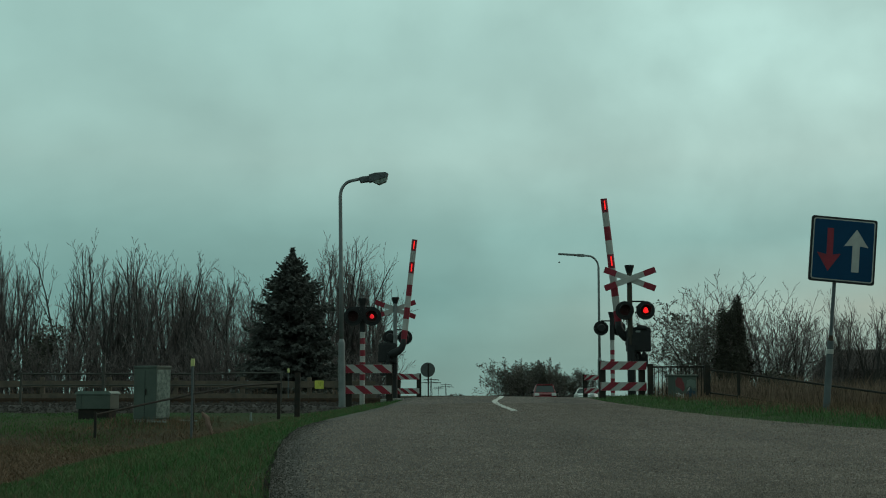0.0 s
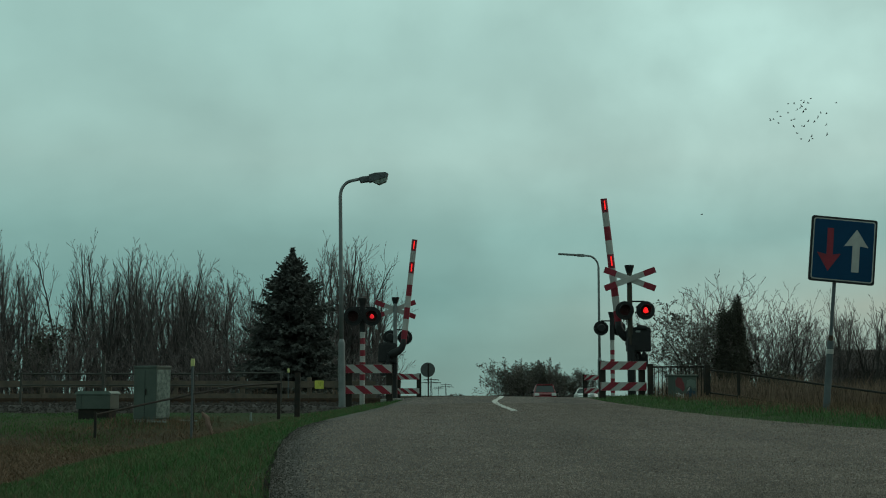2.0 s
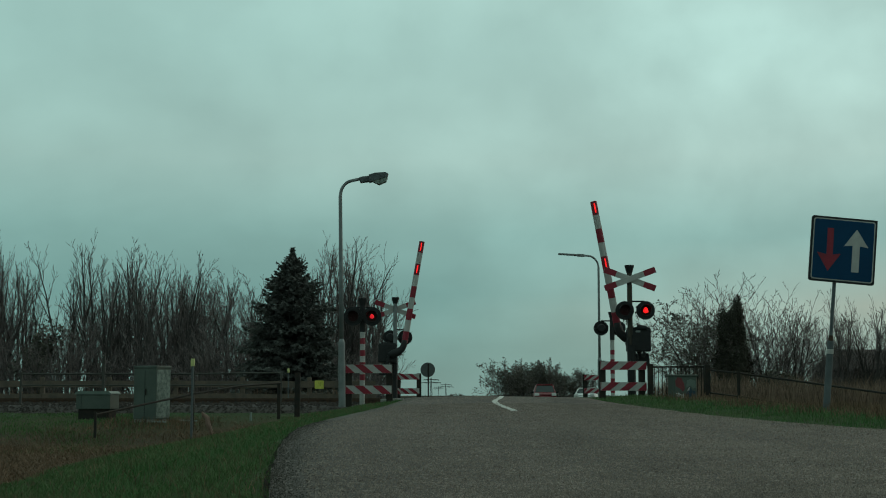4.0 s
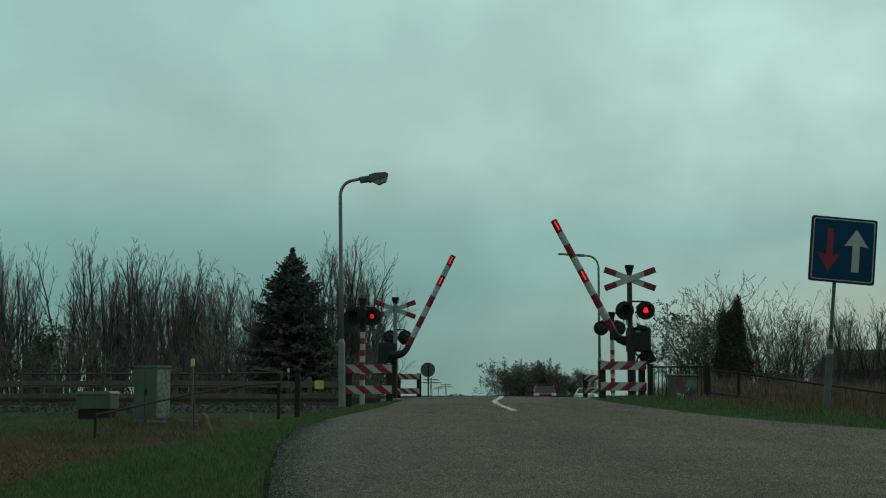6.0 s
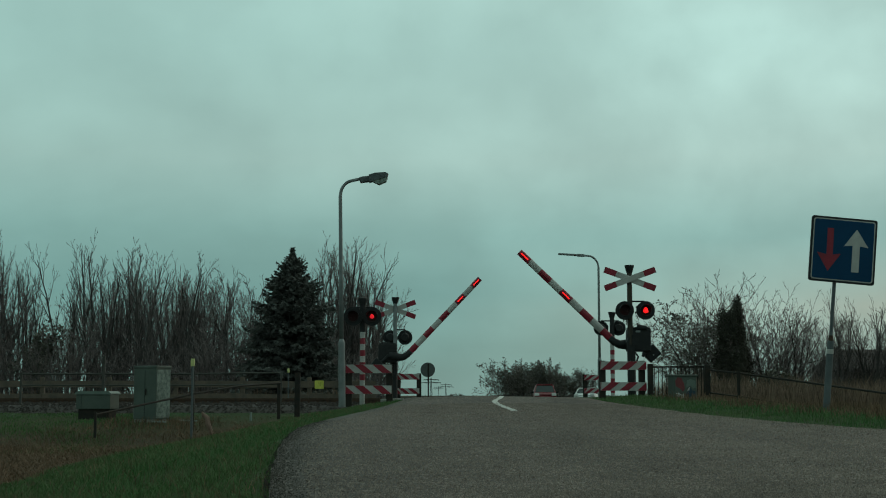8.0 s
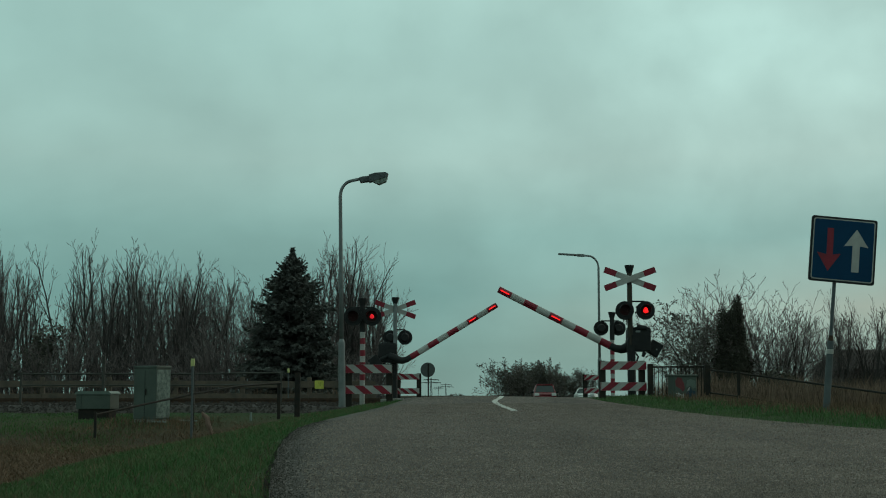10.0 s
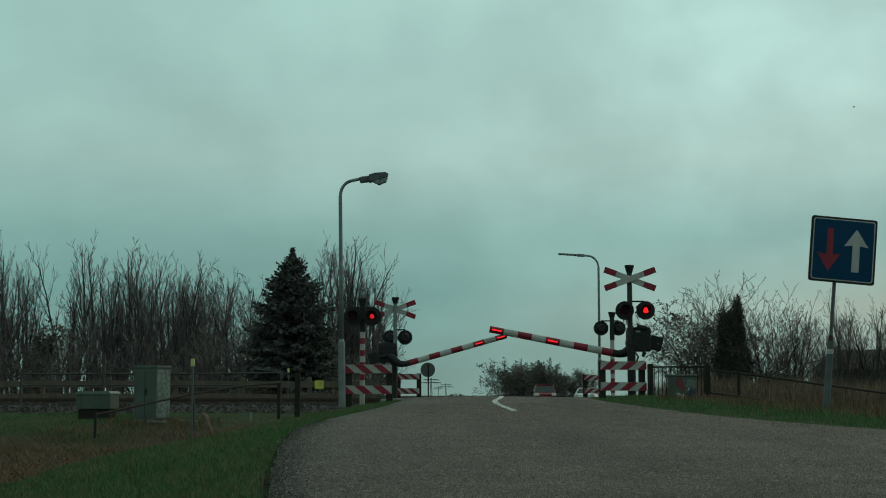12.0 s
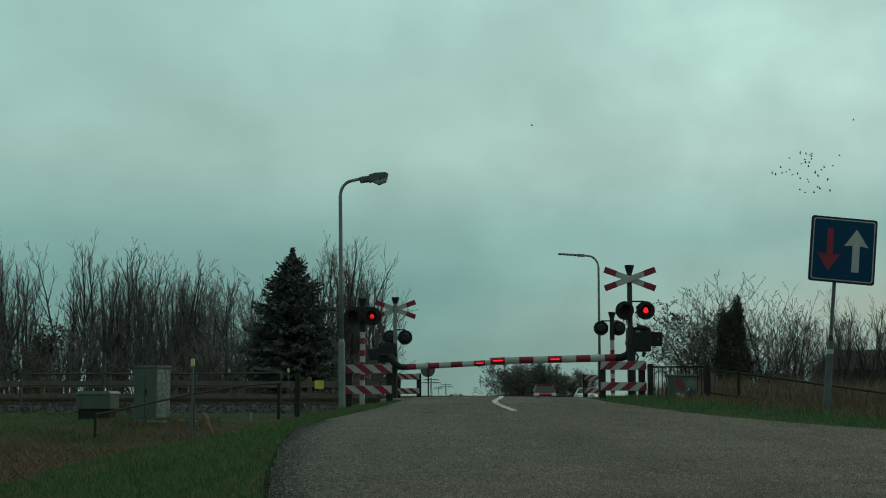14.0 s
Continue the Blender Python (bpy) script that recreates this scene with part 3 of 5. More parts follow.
    box(bm, (0.41, 0.02, 0.04), (0.27, 0.20, 0.30), Matrix.Rotation(radians(4), 4, "Y"), 0.02)
    rod(bm, (0.0, 0, 0.0), (0.34, 0, 0.02), 0.05)
    cw = part("counterweight", bm, BLACK, arm, "black counterweight box behind the boom")
    part("bolt", rod(B(), (0.45, -0.10, 0.03), (0.45, -0.075, 0.03), 0.014), STEEL, cw)
    arm.location = arm_at
    return root, arm, bulbs, lamps


def light_post(m, xs, z_lamp, top, facing, label):
    root = thing("crossing_light_post", m, label, "signal post", "light posts of the crossing")
    post = part("post", rod(B(), (0, 0, -0.25), (0, 0, top - 0.15), 0.055, seg=14), WHITE, root, "white post with red bands")
    z = 0.2
    while z < z_lamp - 0.45:
        part("red_band", rod(B(), (0, 0, z), (0, 0, z + 0.125), 0.058, seg=14), RED, post)
        z += 0.25
    part("sleeve", rod(B(), (0, 0, z_lamp - 0.32), (0, 0, top - 0.1), 0.062, seg=14), BLACK, root)
    mast_top(root, top)
    bulbs = [signal_lamp(root, x, z_lamp, -0.13 * facing, facing, LAMP_DIM) for x in xs]
    lamp_bracket(root, min(0, xs[0]), xs[1], z_lamp + 0.19)
    return root, bulbs


NEAR = crossing_barrier(pose(3.937, 28.700, -0.014), "black level-crossing barrier with warning cross and red lamps", 2.83, 2.53, 1.865, (-0.125, 0.31), (0.175, 0.33, 1.235), MAST)
FAR = crossing_barrier(pose(-1.271, 36.300, -0.069, 0, 0, 180), "black level-crossing barrier seen from behind, beyond the track", 2.75, 2.43, 1.685, (-0.26, 0.135), (0.14, 0.33, 1.20), STEEL)
POST_NEAR = light_post(pose(-1.673, 28.400, -0.060), (-0.19, 0.20), 1.77, 2.15, 1, "red and white banded post with two red warning lamps")
POST_FAR = light_post(pose(4.463, 36.000, -0.053), (-0.28, 0.18), 1.90, 2.32, -1, "red and white banded post, lamps turned away")

fence_boards(pose(-1.50, 27.600, -0.078), 0.93, -0.20, "red and white striped fence boards beside the lamp post", (-0.40, 0.42))
fence_boards(pose(3.651, 27.700, -0.011), 0.93, 0.20, "red and white striped fence boards before the barrier", (-0.42, 0.38))
fence_boards(pose(-0.960, 37.600, -0.059), 0.62, -0.2, "red and white striped fence boards beyond the track", (-0.27, 0.30)).scale = (1.0, 1.0, 0.94)
fence_boards(pose(4.151, 37.600, -0.028), 0.56, 0.2, "red and white striped fence boards beyond the track", (-0.24, 0.24)).scale = (1.0, 1.0, 0.86)


# ---- roadside things ----
def street_lamp(m, h, reach, head, label, flat):
    root = thing("street_lamp", m, label, "street lamp", "street lamps")
    part("lower_pole", rod(B(), (0, 0, 0), (0, 0, 1.28), 0.068, 0.066, 16), STEEL, root)
    part("collar", rod(B(), (0, 0, 1.26), (0, 0, 1.34), 0.066, 0.044, 16), STEEL, root)
    part("hatch", box(B(), (0.0, -0.067, 0.62), (0.07, 0.012, 0.30), bevel=0.004), STEEL, root)
    s = 1 if reach > 0 else -1
    drop, bow, rise = (0.42, 0.36, 0.40) if flat else (0.31, 0.25, 0.315)
    pts = [(0, 0, 1.3), (0, 0, h * 0.6), (0, 0, h - drop)]
    for k in range(1, 8):
        a = radians(82 * k / 7)
        pts.append((s * bow * (1 - math.cos(a)), 0, h - drop + rise * math.sin(a)))
    pts.append((s * abs(reach), 0, h + 0.0 if flat else h + 0.045))
    part("upper_pole", tube(B(), pts, [0.044, 0.040, 0.036] + [0.032] * 8, 12), STEEL, root, smooth=True)
    if flat:
        bm = B()
        x0 = reach
        box(bm, (x0 - 0.36, 0, h + 0.02), (0.74, 0.16, 0.06), Matrix.Rotation(radians(3.5), 4, "Y"), 0.02)
        box(bm, (x0 + 0.02, 0, h - 0.005), (0.24, 0.12, 0.09), Matrix.Rotation(radians(3.5), 4, "Y"), 0.02)
        part("lamp_head", bm, STEEL, root, "flat slim lamp head")
    else:
        x0 = abs(reach)
        bm = B()
        box(bm, (x0 + 0.10, 0, h + 0.03), (0.26, 0.14, 0.12), Matrix.Rotation(radians(-7), 4, "Y"), 0.02)
        plate(bm, [(x0 + 0.16, h - 0.035), (x0 + 0.52, h + 0.06), (x0 + 0.545, h + 0.13), (x0 + 0.48, h + 0.155), (x0 + 0.28, h + 0.145), (x0 + 0.16, h + 0.11)], -0.11, 0.11)
        hdp = part("lamp_head", bm, SIGNPOLE, root, "dark lamp head")
        part("diffuser", plate(B(), [(x0 + 0.24, h - 0.03), (x0 + 0.36, h - 0.085), (x0 + 0.50, h - 0.025), (x0 + 0.53, h + 0.055), (x0 + 0.26, h + 0.0)], -0.095, 0.095), CABTOP, hdp, "clouded lamp bowl")
    return root


street_lamp(pose(-1.984, 27.000, -0.152, 0, -0.95, 0), 4.344 - -0.152, 0.42, 0, "tall grey steel street lamp beside the fence", False)
street_lamp(pose(5.154, 45.000, -0.031), 4.703 - -0.031, -0.60, 0, "slim grey street lamp beyond the crossing", True)


def priority_sign():
    x, y, z = 5.005, 17.900, -0.037
    root = thing("priority_sign", pose(x, y, z, 0, 5.3, 0), "leaning blue priority sign with red and white arrows", "road sign")
    part("sleeve", rod(B(), (0, 0, -0.40), (0, 0, 0.83), 0.046, 0.045, 16), SIGNPOLE, root, "thick grey lower pole")
    part("pole", rod(B(), (0, 0, 0.8), (0, 0, 2.40), 0.024, seg=14), SIGNPOLE, root)
    part("clamp", rod(B(), (0, 0, 0.80), (0, 0, 0.90), 0.031, seg=14), RUST, root)
    part("sticker", rod(B(), (0, 0, 0.66), (0, 0, 0.72), 0.048, seg=14), WHITE, root)
    c = 2.03
    off = Matrix.Translation((0.072, -0.05, c))

    def sheet(name, outline, y0, y1, mat, parent, label=""):
        bm = plate(B(), outline, y0, y1)
        bmesh.ops.transform(bm, matrix=off, verts=bm.verts)
        return part(name, bm, mat, parent, label)
    panel = sheet("panel", rounded(0.865, 0.865, 0.035), -0.014, 0.014, BLACK, root, "dark rimmed sign panel")
    sheet("white_border", rounded(0.812, 0.812, 0.03), -0.0175, -0.014, WHITE, panel)
    sheet("blue_field", rounded(0.784, 0.784, 0.025), -0.021, -0.0175, BLUE, panel)
    sheet("red_arrow", [(-0.222, 0.28), (-0.218, -0.07), (-0.345, -0.05), (-0.19, -0.29), (-0.03, -0.05), (-0.135, -0.07), (-0.139, 0.28)][::-1], -0.0245, -0.021, RED, panel)
    sheet("white_arrow", [(0.118, -0.28), (0.118, 0.07), (0.005, 0.055), (0.165, 0.29), (0.325, 0.055), (0.215, 0.07), (0.215, -0.28)], -0.0245, -0.021, WHITE, panel, "pale arrow pointing up")


priority_sign()


def round_sign():
    root = thing("round_sign", pose(-0.503, 47.000, -0.036), "grey back of a round road sign on a thin pole", "road sign")
    part("pole", rod(B(), (0, 0, -0.3), (0, 0, 1.2), 0.025), DARKSTEEL, root)
    part("disc", rod(B(), (-0.02, 0.02, 0.99), (-0.02, 0.05, 0.99), 0.25, seg=32), SIGNGREY, root)


round_sign()


def relay_cabinet():
    x, y, z = -5.517, 26.000, -0.409
    root = thing("relay_cabinet", pose(x, y, z, 0, 0, -28), "tall grey-green relay cabinet with scrawls on one side", "cabinet")
    part("plinth", box(B(), (0, 0, 0.0), (0.50, 0.40, 0.12), bevel=0.01), CONCRETE, root)
    body = part("body", box(B(), (0, 0, 0.52), (0.54, 0.42, 0.96), bevel=0.012), CABINET, root)
    part("lid", box(B(), (0, 0, 1.02), (0.56, 0.44, 0.05), bevel=0.012), CABINET, root)
    part("door_seam", box(B(), (0.0, -0.212, 0.52), (0.008, 0.004, 0.88)), BLACK, body)
    part("scrawled_side", box(B(), (0.272, 0, 0.52), (0.004, 0.38, 0.90)), SCRATCH, body, "side panel covered in pale scrawls")
    part("handle", box(B(), (0.03, -0.22, 0.55), (0.02, 0.02, 0.12), bevel=0.004), DARKSTEEL, body)


def low_cabinet():
    x, y, z = -6.848, 27.200, -0.332
    root = thing("track_cabinet", pose(x, y, z, 0, 0, -14), "low grey-green equipment box above a dark shade block", "cabinet")
    part("body", box(B(), (0, 0, 0.285), (0.74, 0.38, 0.29), bevel=0.012), CABINET, root)
    lid = plate(B(), [(-0.39, 0.43), (0.39, 0.43), (0.39, 0.45), (0.34, 0.495), (-0.34, 0.495), (-0.39, 0.45)], -0.21, 0.21)
    part("lid", lid, CABLID, root, "paler chamfered lid")
    part("seam", box(B(), (-0.25, -0.192, 0.285), (0.006, 0.004, 0.25)), BLACK, root)
    # dark block put in for the shade gap between body and grass
    part("plinth", box(B(), (0, 0, 0.03), (0.66, 0.30, 0.24)), DARKSTEEL, root, "dark recessed block standing in for the shade under the body")


def graffiti_cabinet():
    x, y, z = 4.732, 27.100, -0.098
    root = thing("painted_cabinet", pose(x, y, z, 0, 0, 12), "grey cabinet with red, blue and white spray paint", "cabinet")
    body = part("body", box(B(), (0, 0, 0.27), (0.46, 0.36, 0.56), bevel=0.012), CABINET, root)
    part("lid", box(B(), (0, 0, 0.565), (0.50, 0.40, 0.04), bevel=0.01), CABINET, root)
    patches = (
        ("red_patch", FADEDRED, [(-0.21, 0.36), (-0.215, 0.47), (-0.17, 0.53), (-0.09, 0.52), (-0.04, 0.42), (-0.02, 0.30), (-0.06, 0.25), (-0.12, 0.31)]),
        ("blue_patch", DULLBLUE, [(-0.01, 0.04), (-0.015, 0.20), (0.04, 0.25), (0.09, 0.33), (0.14, 0.27), (0.21, 0.25), (0.225, 0.05), (0.12, 0.08)]),
        ("white_patch", WHITE, [(-0.21, 0.22), (-0.15, 0.235), (-0.10, 0.19), (-0.05, 0.21), (-0.03, 0.14), (-0.06, 0.03), (-0.10, 0.11), (-0.15, 0.13)]),
        ("pale_patch", CABLID, [(0.01, 0.33), (0.03, 0.47), (0.10, 0.50), (0.20, 0.46), (0.21, 0.33), (0.15, 0.31), (0.10, 0.37)]),
        ("white_patch", WHITE, [(0.03, 0.27), (0.05, 0.31), (0.075, 0.34), (0.085, 0.30), (0.06, 0.26)]))
    for name, paint, outline in patches:
        part(name, plate(B(), outline[::-1], -0.1845, -0.1805), paint, body)


relay_cabinet()
low_cabinet()
graffiti_cabinet()


def tube_fence(name, label, tops, radius, posts, lower=0.0, steel=DARKSTEEL):
    """A hand rail through world points, with upright posts down into the ground."""
    o = Vector(tops[0])
    root = thing(name, Matrix.Translation(o), label, "railing")
    loc = [Vector(t) - o for t in tops]
    part("rail", tube(B(), loc, radius, 8), steel, root)
    if lower:
        part("rail", tube(B(), [p - Vector((0, 0, lower)) for p in loc], radius * 0.8, 8), steel, root)
    for px, py, pz, h, r in posts:
        part("post", box(B(), (px - o.x, py - o.y, pz - o.z + h / 2), (2 * r, 2 * r, h), bevel=0.004), steel, root)
    return root


tube_fence("bank_railing", "dark steel tube railing sloping down the ditch bank",
           [(-4.958, 19.500, -0.199), (-4.025, 22.000, 0.098), (-3.512, 23.400, 0.234), (-2.959, 25.000, 0.306)], 0.016,
           [(-4.934, 19.500, -0.517, 0.36, 0.018), (-4.014, 22.000, -0.477, 0.60, 0.022), (-2.992, 25.000, -0.349, 0.66, 0.03)])
tube_fence("bank_railing", "dark steel tube railing sloping into the dead reeds",
           [(5.286, 27.300, 0.584), (5.732, 26.400, 0.503), (6.656, 24.600, 0.292), (7.565, 22.500, 0.071)], 0.018,
           [(5.271, 27.300, -0.166, 0.84, 0.05), (5.696, 26.400, -0.115, 0.66, 0.026)], 0.45)
tube_fence("steel_post", "thick dark steel post at the verge", [(-2.747, 25.600, 0.479), (-2.695, 25.600, 0.479)], 0.02, [(-2.717, 25.600, -0.318, 0.82, 0.05)])
# light double railing before the track
tube_fence("track_railing", "thin double steel railing along the track",
           [(-8.954, 29.000, 0.532), (-7.230, 29.000, 0.532), (-5.315, 29.000, 0.532), (-3.436, 29.000, 0.556)], 0.018,
           [(-8.932, 29.000, -0.110, 0.66, 0.022), (-7.189, 29.000, -0.110, 1.02, 0.03), (-5.278, 29.000, -0.110, 0.7, 0.028), (-3.427, 29.000, -0.110, 0.68, 0.022)], 0.24, RAILSTEEL)


def bar_gate():
    x, y, z = 4.183, 27.600, -0.090
    x1 = 5.285
    root = thing("bar_gate", pose(x, y, z), "black steel bar gate beside the crossing", "gate")
    w = x1 - x
    for px, h, r in ((0.0, 0.80, 0.055), (w, 0.78, 0.03)):
        part("post", box(B(), (px, 0, h / 2), (2 * r, 2 * r, h), bevel=0.006), DARKSTEEL, root)
    for zz in (0.06, 0.74):
        part("rail", box(B(), (w / 2, 0, zz), (w, 0.035, 0.03)), DARKSTEEL, root)
    for i in range(1, 14):
        part("bar", rod(B(), (w * i / 14, 0, 0.06), (w * i / 14, 0, 0.74), 0.008, seg=6), DARKSTEEL, root)


bar_gate()


def plank_fence():
    y, z = 40.0, -0.43
    root = thing("plank_fence", pose(0, y, z), "weathered brown plank fence beyond the track", "fence")
    rng = random.Random(3)
    x = -15.61
    while x < -2.0:
        n = min(x + 1.95, -1.95)
        for zz, h in ((0.45, 0.21), (0.83, 0.19)):
            bm = box(B(), ((x + n) / 2, 0, zz + rng.uniform(-0.012, 0.012)), (n - x - 0.012, 0.04, h), Matrix.Rotation(radians(rng.uniform(-0.5, 0.5)), 4, "Y"), 0.004)
            part("plank", bm, WOOD, root)
        part("post", box(B(), (x, 0.06, 0.48), (0.13, 0.09, 1.10 + rng.uniform(-0.03, 0.04)), bevel=0.006), WOOD, root)
        x += 1.95


plank_fence()


def marker_post(m, h, label):
    root = thing("marker_post", m, label, "marker post", "yellow-topped marker posts")
    part("stake", box(B(), (0, 0, h / 2 - 0.1), (0.034, 0.034, h + 0.2), bevel=0.005), SIGNPOLE, root)
    part("cap", box(B(), (0, 0, h - 0.03), (0.058, 0.05, 0.12), bevel=0.008), PALEYELLOW, root, "pale yellow plastic cap")


marker_post(pose(-3.988, 21.800, -0.419), 1.05, "thin grey marker post with a yellow cap")
marker_post(pose(-4.379, 38.800, -0.111), 0.92, "thin grey marker post with a yellow cap")


def yellow_board():
    root = thing("yellow_notice", pose(-3.610, 39.966, 0.391), "small yellow notice on the plank fence", "notice board")
    part("board", plate(B(), rounded(0.26, 0.24, 0.02), -0.012, 0.012), YELLOW, root)
    part("bar", box(B(), (0.01, -0.015, 0.045), (0.11, 0.004, 0.012)), MAST, root, "dark bar of unreadable writing")
    part("bar", box(B(), (0.02, -0.015, -0.01), (0.07, 0.004, 0.012)), MAST, root)


yellow_board()


def stub():
    x, y, z = -3.769, 22.200, -0.446
    root = thing("broken_stake", pose(x, y, z, 0, -22, 0), "splintered pale wooden stake leaning in the grass", "stake")
    bm = B()
    tube(bm, [(0, 0, -0.1), (0.0, 0, 0.08), (0.025, 0, 0.17), (-0.015, 0, 0.24), (-0.02, 0, 0.29)], [0.035, 0.042, 0.040, 0.034, 0.012], 7)
    part("stake", bm, STRAWSTUB, root)


stub()


def peg():
    root = thing("ground_peg", pose(-3.385, 24.200, -0.316), "short pale marker peg in the grass", "peg")
    part("peg", rod(B(), (0, 0, -0.05), (0, 0, 0.10), 0.022, 0.018, 8), CABTOP, root)


peg()


def pale_plank(x, y, turn, length):
    ob = part("plank", box(B(), (0, 0, 0), (length, 0.09, 0.022), bevel=0.003), CABTOP)
    ob.matrix_basis = pose(x, y, ground_z(x, y) + 0.04, 0, 2.5, turn)
    tagged(ob, "thin pale plank lying on the dead grass", "plank", "planks on the ground")


pale_plank(-5.25, 25.3, 6, 0.30)
pale_plank(-4.80, 25.9, 12, 0.34)


def scrap(x, y, z, w):
    bm = plate(B(), [(-w, 0.0), (-w * 0.5, 0.05), (w * 0.4, 0.06), (w, 0.015), (w * 0.3, -0.01)][::-1], -0.02, 0.02)
    ob = part("litter_scrap", bm, PAINT)
    ob.matrix_basis = pose(x, y, z, 0, 0, 20 * w)
    tagged(ob, "crumpled white litter scrap beside the track", "litter", "litter by the track")


for where, w in (((-5.472, 36.600, -0.085), 0.06), ((-4.854, 36.600, -0.085), 0.09), ((-4.206, 36.600, -0.070), 0.06), ((-5.819, 36.600, -0.085), 0.10)):
    scrap(*where, w)


# ---- vehicles ----
def car(m, paint, roofmat, label, w, h):
    root = thing("car", m, label, "car", "waiting cars")
    L2 = 2.0
    # side profile in y and z, front towards -y
    prof = [(-L2, 0.25), (-L2, 0.62), (-L2 + 0.15, 0.78), (-1.05, 0.95), (-0.45, h - 0.04), (-0.1, h), (1.2, h), (1.85, 1.0), (2.0, 0.9), (2.0, 0.25)]
    bm = B()
    wid = {0.25: 0.94, 0.62: 0.98, 0.78: 1.0, 0.95: 1.0, 1.0: 0.98, 0.9: 1.0}
    a = [bm.verts.new((-w / 2 * wid.get(z, 0.78), y, z)) for y, z in prof]
    b = [bm.verts.new((w / 2 * wid.get(z, 0.78), y, z)) for y, z in prof]
    n = len(prof)
    bm.faces.new(a), bm.faces.new(b[::-1])
    for i in range(n):
        bm.faces.new((a[(i + 1) % n], a[i], b[i], b[(i + 1) % n]))
    bmesh.ops.bevel(bm, geom=bm.edges[:], offset=0.05, segments=2, affect="EDGES")
    body = part("body", bm, paint, root)
    bm = B()
    vs = [bm.verts.new(c) for c in ((-w * 0.43, -1.0, 0.985), (w * 0.43, -1.0, 0.985), (w * 0.35, -0.48, h - 0.08), (-w * 0.35, -0.48, h - 0.08))]
    bm.faces.new(vs)
    r = bmesh.ops.extrude_face_region(bm, geom=bm.faces[:])
    bmesh.ops.translate(bm, vec=(0, -0.03, 0.02), verts=[v for v in r["geom"] if isinstance(v, bmesh.types.BMVert)])
    part("windscreen", bm, CARGLASS, body)
    part("roof_edge", box(B(), (0, -0.42, h - 0.01), (w * 0.72, 0.24, 0.10), bevel=0.015), roofmat, body)
    for s in (-1, 1):
        part("headlight", box(B(), (s * w * 0.38, -L2 + 0.06, 0.84), (0.32, 0.22, 0.20), bevel=0.03), CARWHITE, body)
        part("wing_mirror", box(B(), (s * (w / 2 + 0.09), -0.85, 1.0), (0.2, 0.1, 0.13), bevel=0.03), BLACK, body)
        part("pillar", rod(B(), (s * w * 0.46, -1.02, 0.98), (s * w * 0.375, -0.46, h - 0.05), 0.04, seg=8), paint, body)
        for yy in (-1.25, 1.3):
            wh = part("wheel", rod(B(), (s * (w / 2 - 0.2), yy, 0.31), (s * (w / 2 - 0.0), yy, 0.31), 0.31, seg=20), RUBBER, root)
            part("rim", rod(B(), (s * (w / 2 - 0.02), yy, 0.31), (s * (w / 2 + 0.012), yy, 0.31), 0.2, seg=14), STEEL, wh)
    part("bonnet", box(B(), (0, -1.52, 0.895), (w * 0.66, 0.75, 0.04), Matrix.Rotation(radians(10.5), 4, "X"), 0.015), roofmat, body)
    part("grille", box(B(), (0, -L2 - 0.0, 0.62), (w * 0.45, 0.06, 0.12), bevel=0.01), BLACK, body)
    part("bumper", box(B(), (0, -L2 - 0.02, 0.40), (w * 0.94, 0.12, 0.16), bevel=0.04), paint, body)
    return root


car(pose(7.317, 99.0, road_z(97.0) + 0.005, 0, 0, -2), CARRED, CARRED, "red car with white lamps and pillars waiting on the road", 1.58, 1.54)
car(pose(11.75, 112.0, ground_z(11.75, 112.0) + 0.01, 0, 0, -12), CARWHITE, CARWHITE, "white car waiting beyond the level crossing", 1.7, 1.40)


# ---- trees ----
def prism(store, p0, p1, r0, r1):
    """A three-sided length of wood; a spike where it ends in nothing."""
    verts, faces = store
    d = (p1 - p0).normalized()
    s = d.cross(Vector((0.3, 0.9, 0.2))).normalized()
    t = d.cross(s)
    b = len(verts)
    ends = ((p0, r0), (p1, r1)) if r1 else ((p0, r0),)
    for p, r in ends:
        for k in range(3):
            a = k * math.tau / 3
            verts.append(tuple(p + r * (math.cos(a) * s + math.sin(a) * t)))
    if r1:
        for k in range(3):
            faces.append((b + k, b + (k + 1) % 3, b + 3 + (k + 1) % 3, b + 3 + k))
    else:
        verts.append(tuple(p1))
        for k in range(3):
            faces.append((b + k, b + (k + 1) % 3, b + 3))


def leaf_quad(store, c, d, up, w, l):
    verts, faces = store
    s = d.cross(up).normalized()
    b = len(verts)
    verts += [tuple(c - s * w * 0.5), tuple(c + d * l * 0.5 - s * w * 0.35 + up * 0.01), tuple(c + d * l), tuple(c + d * l * 0.5 + s * w * 0.35 + up * 0.01), tuple(c + s * w * 0.5)]
    faces += [(b, b + 1, b + 3, b + 4), (b + 1, b + 2, b + 3)]


# how each kind grows: children of each level, where they begin, their angles, lengths and how these shrink, wander and lift towards the light
UPRIGHT = dict(kids=(11, 5, 3), low=(0.25, 0.15, 0.15), angle=(24, 28, 26), ratio=(0.34, 0.46, 0.5), shrink=0.6, wander=(0.055, 0.07, 0.08), lift=(0.04, 0.12, 0.10), twig=0.0064, segs=(9, 5, 3, 2))
THICKET = dict(kids=(7, 5, 3), low=(0.12, 0.12, 0.1), angle=(28, 34, 34), ratio=(0.44, 0.5, 0.52), shrink=0.5, wander=(0.08, 0.10, 0.12), lift=(0.04, 0.10, 0.08), twig=0.0086, segs=(7, 4, 3, 2))
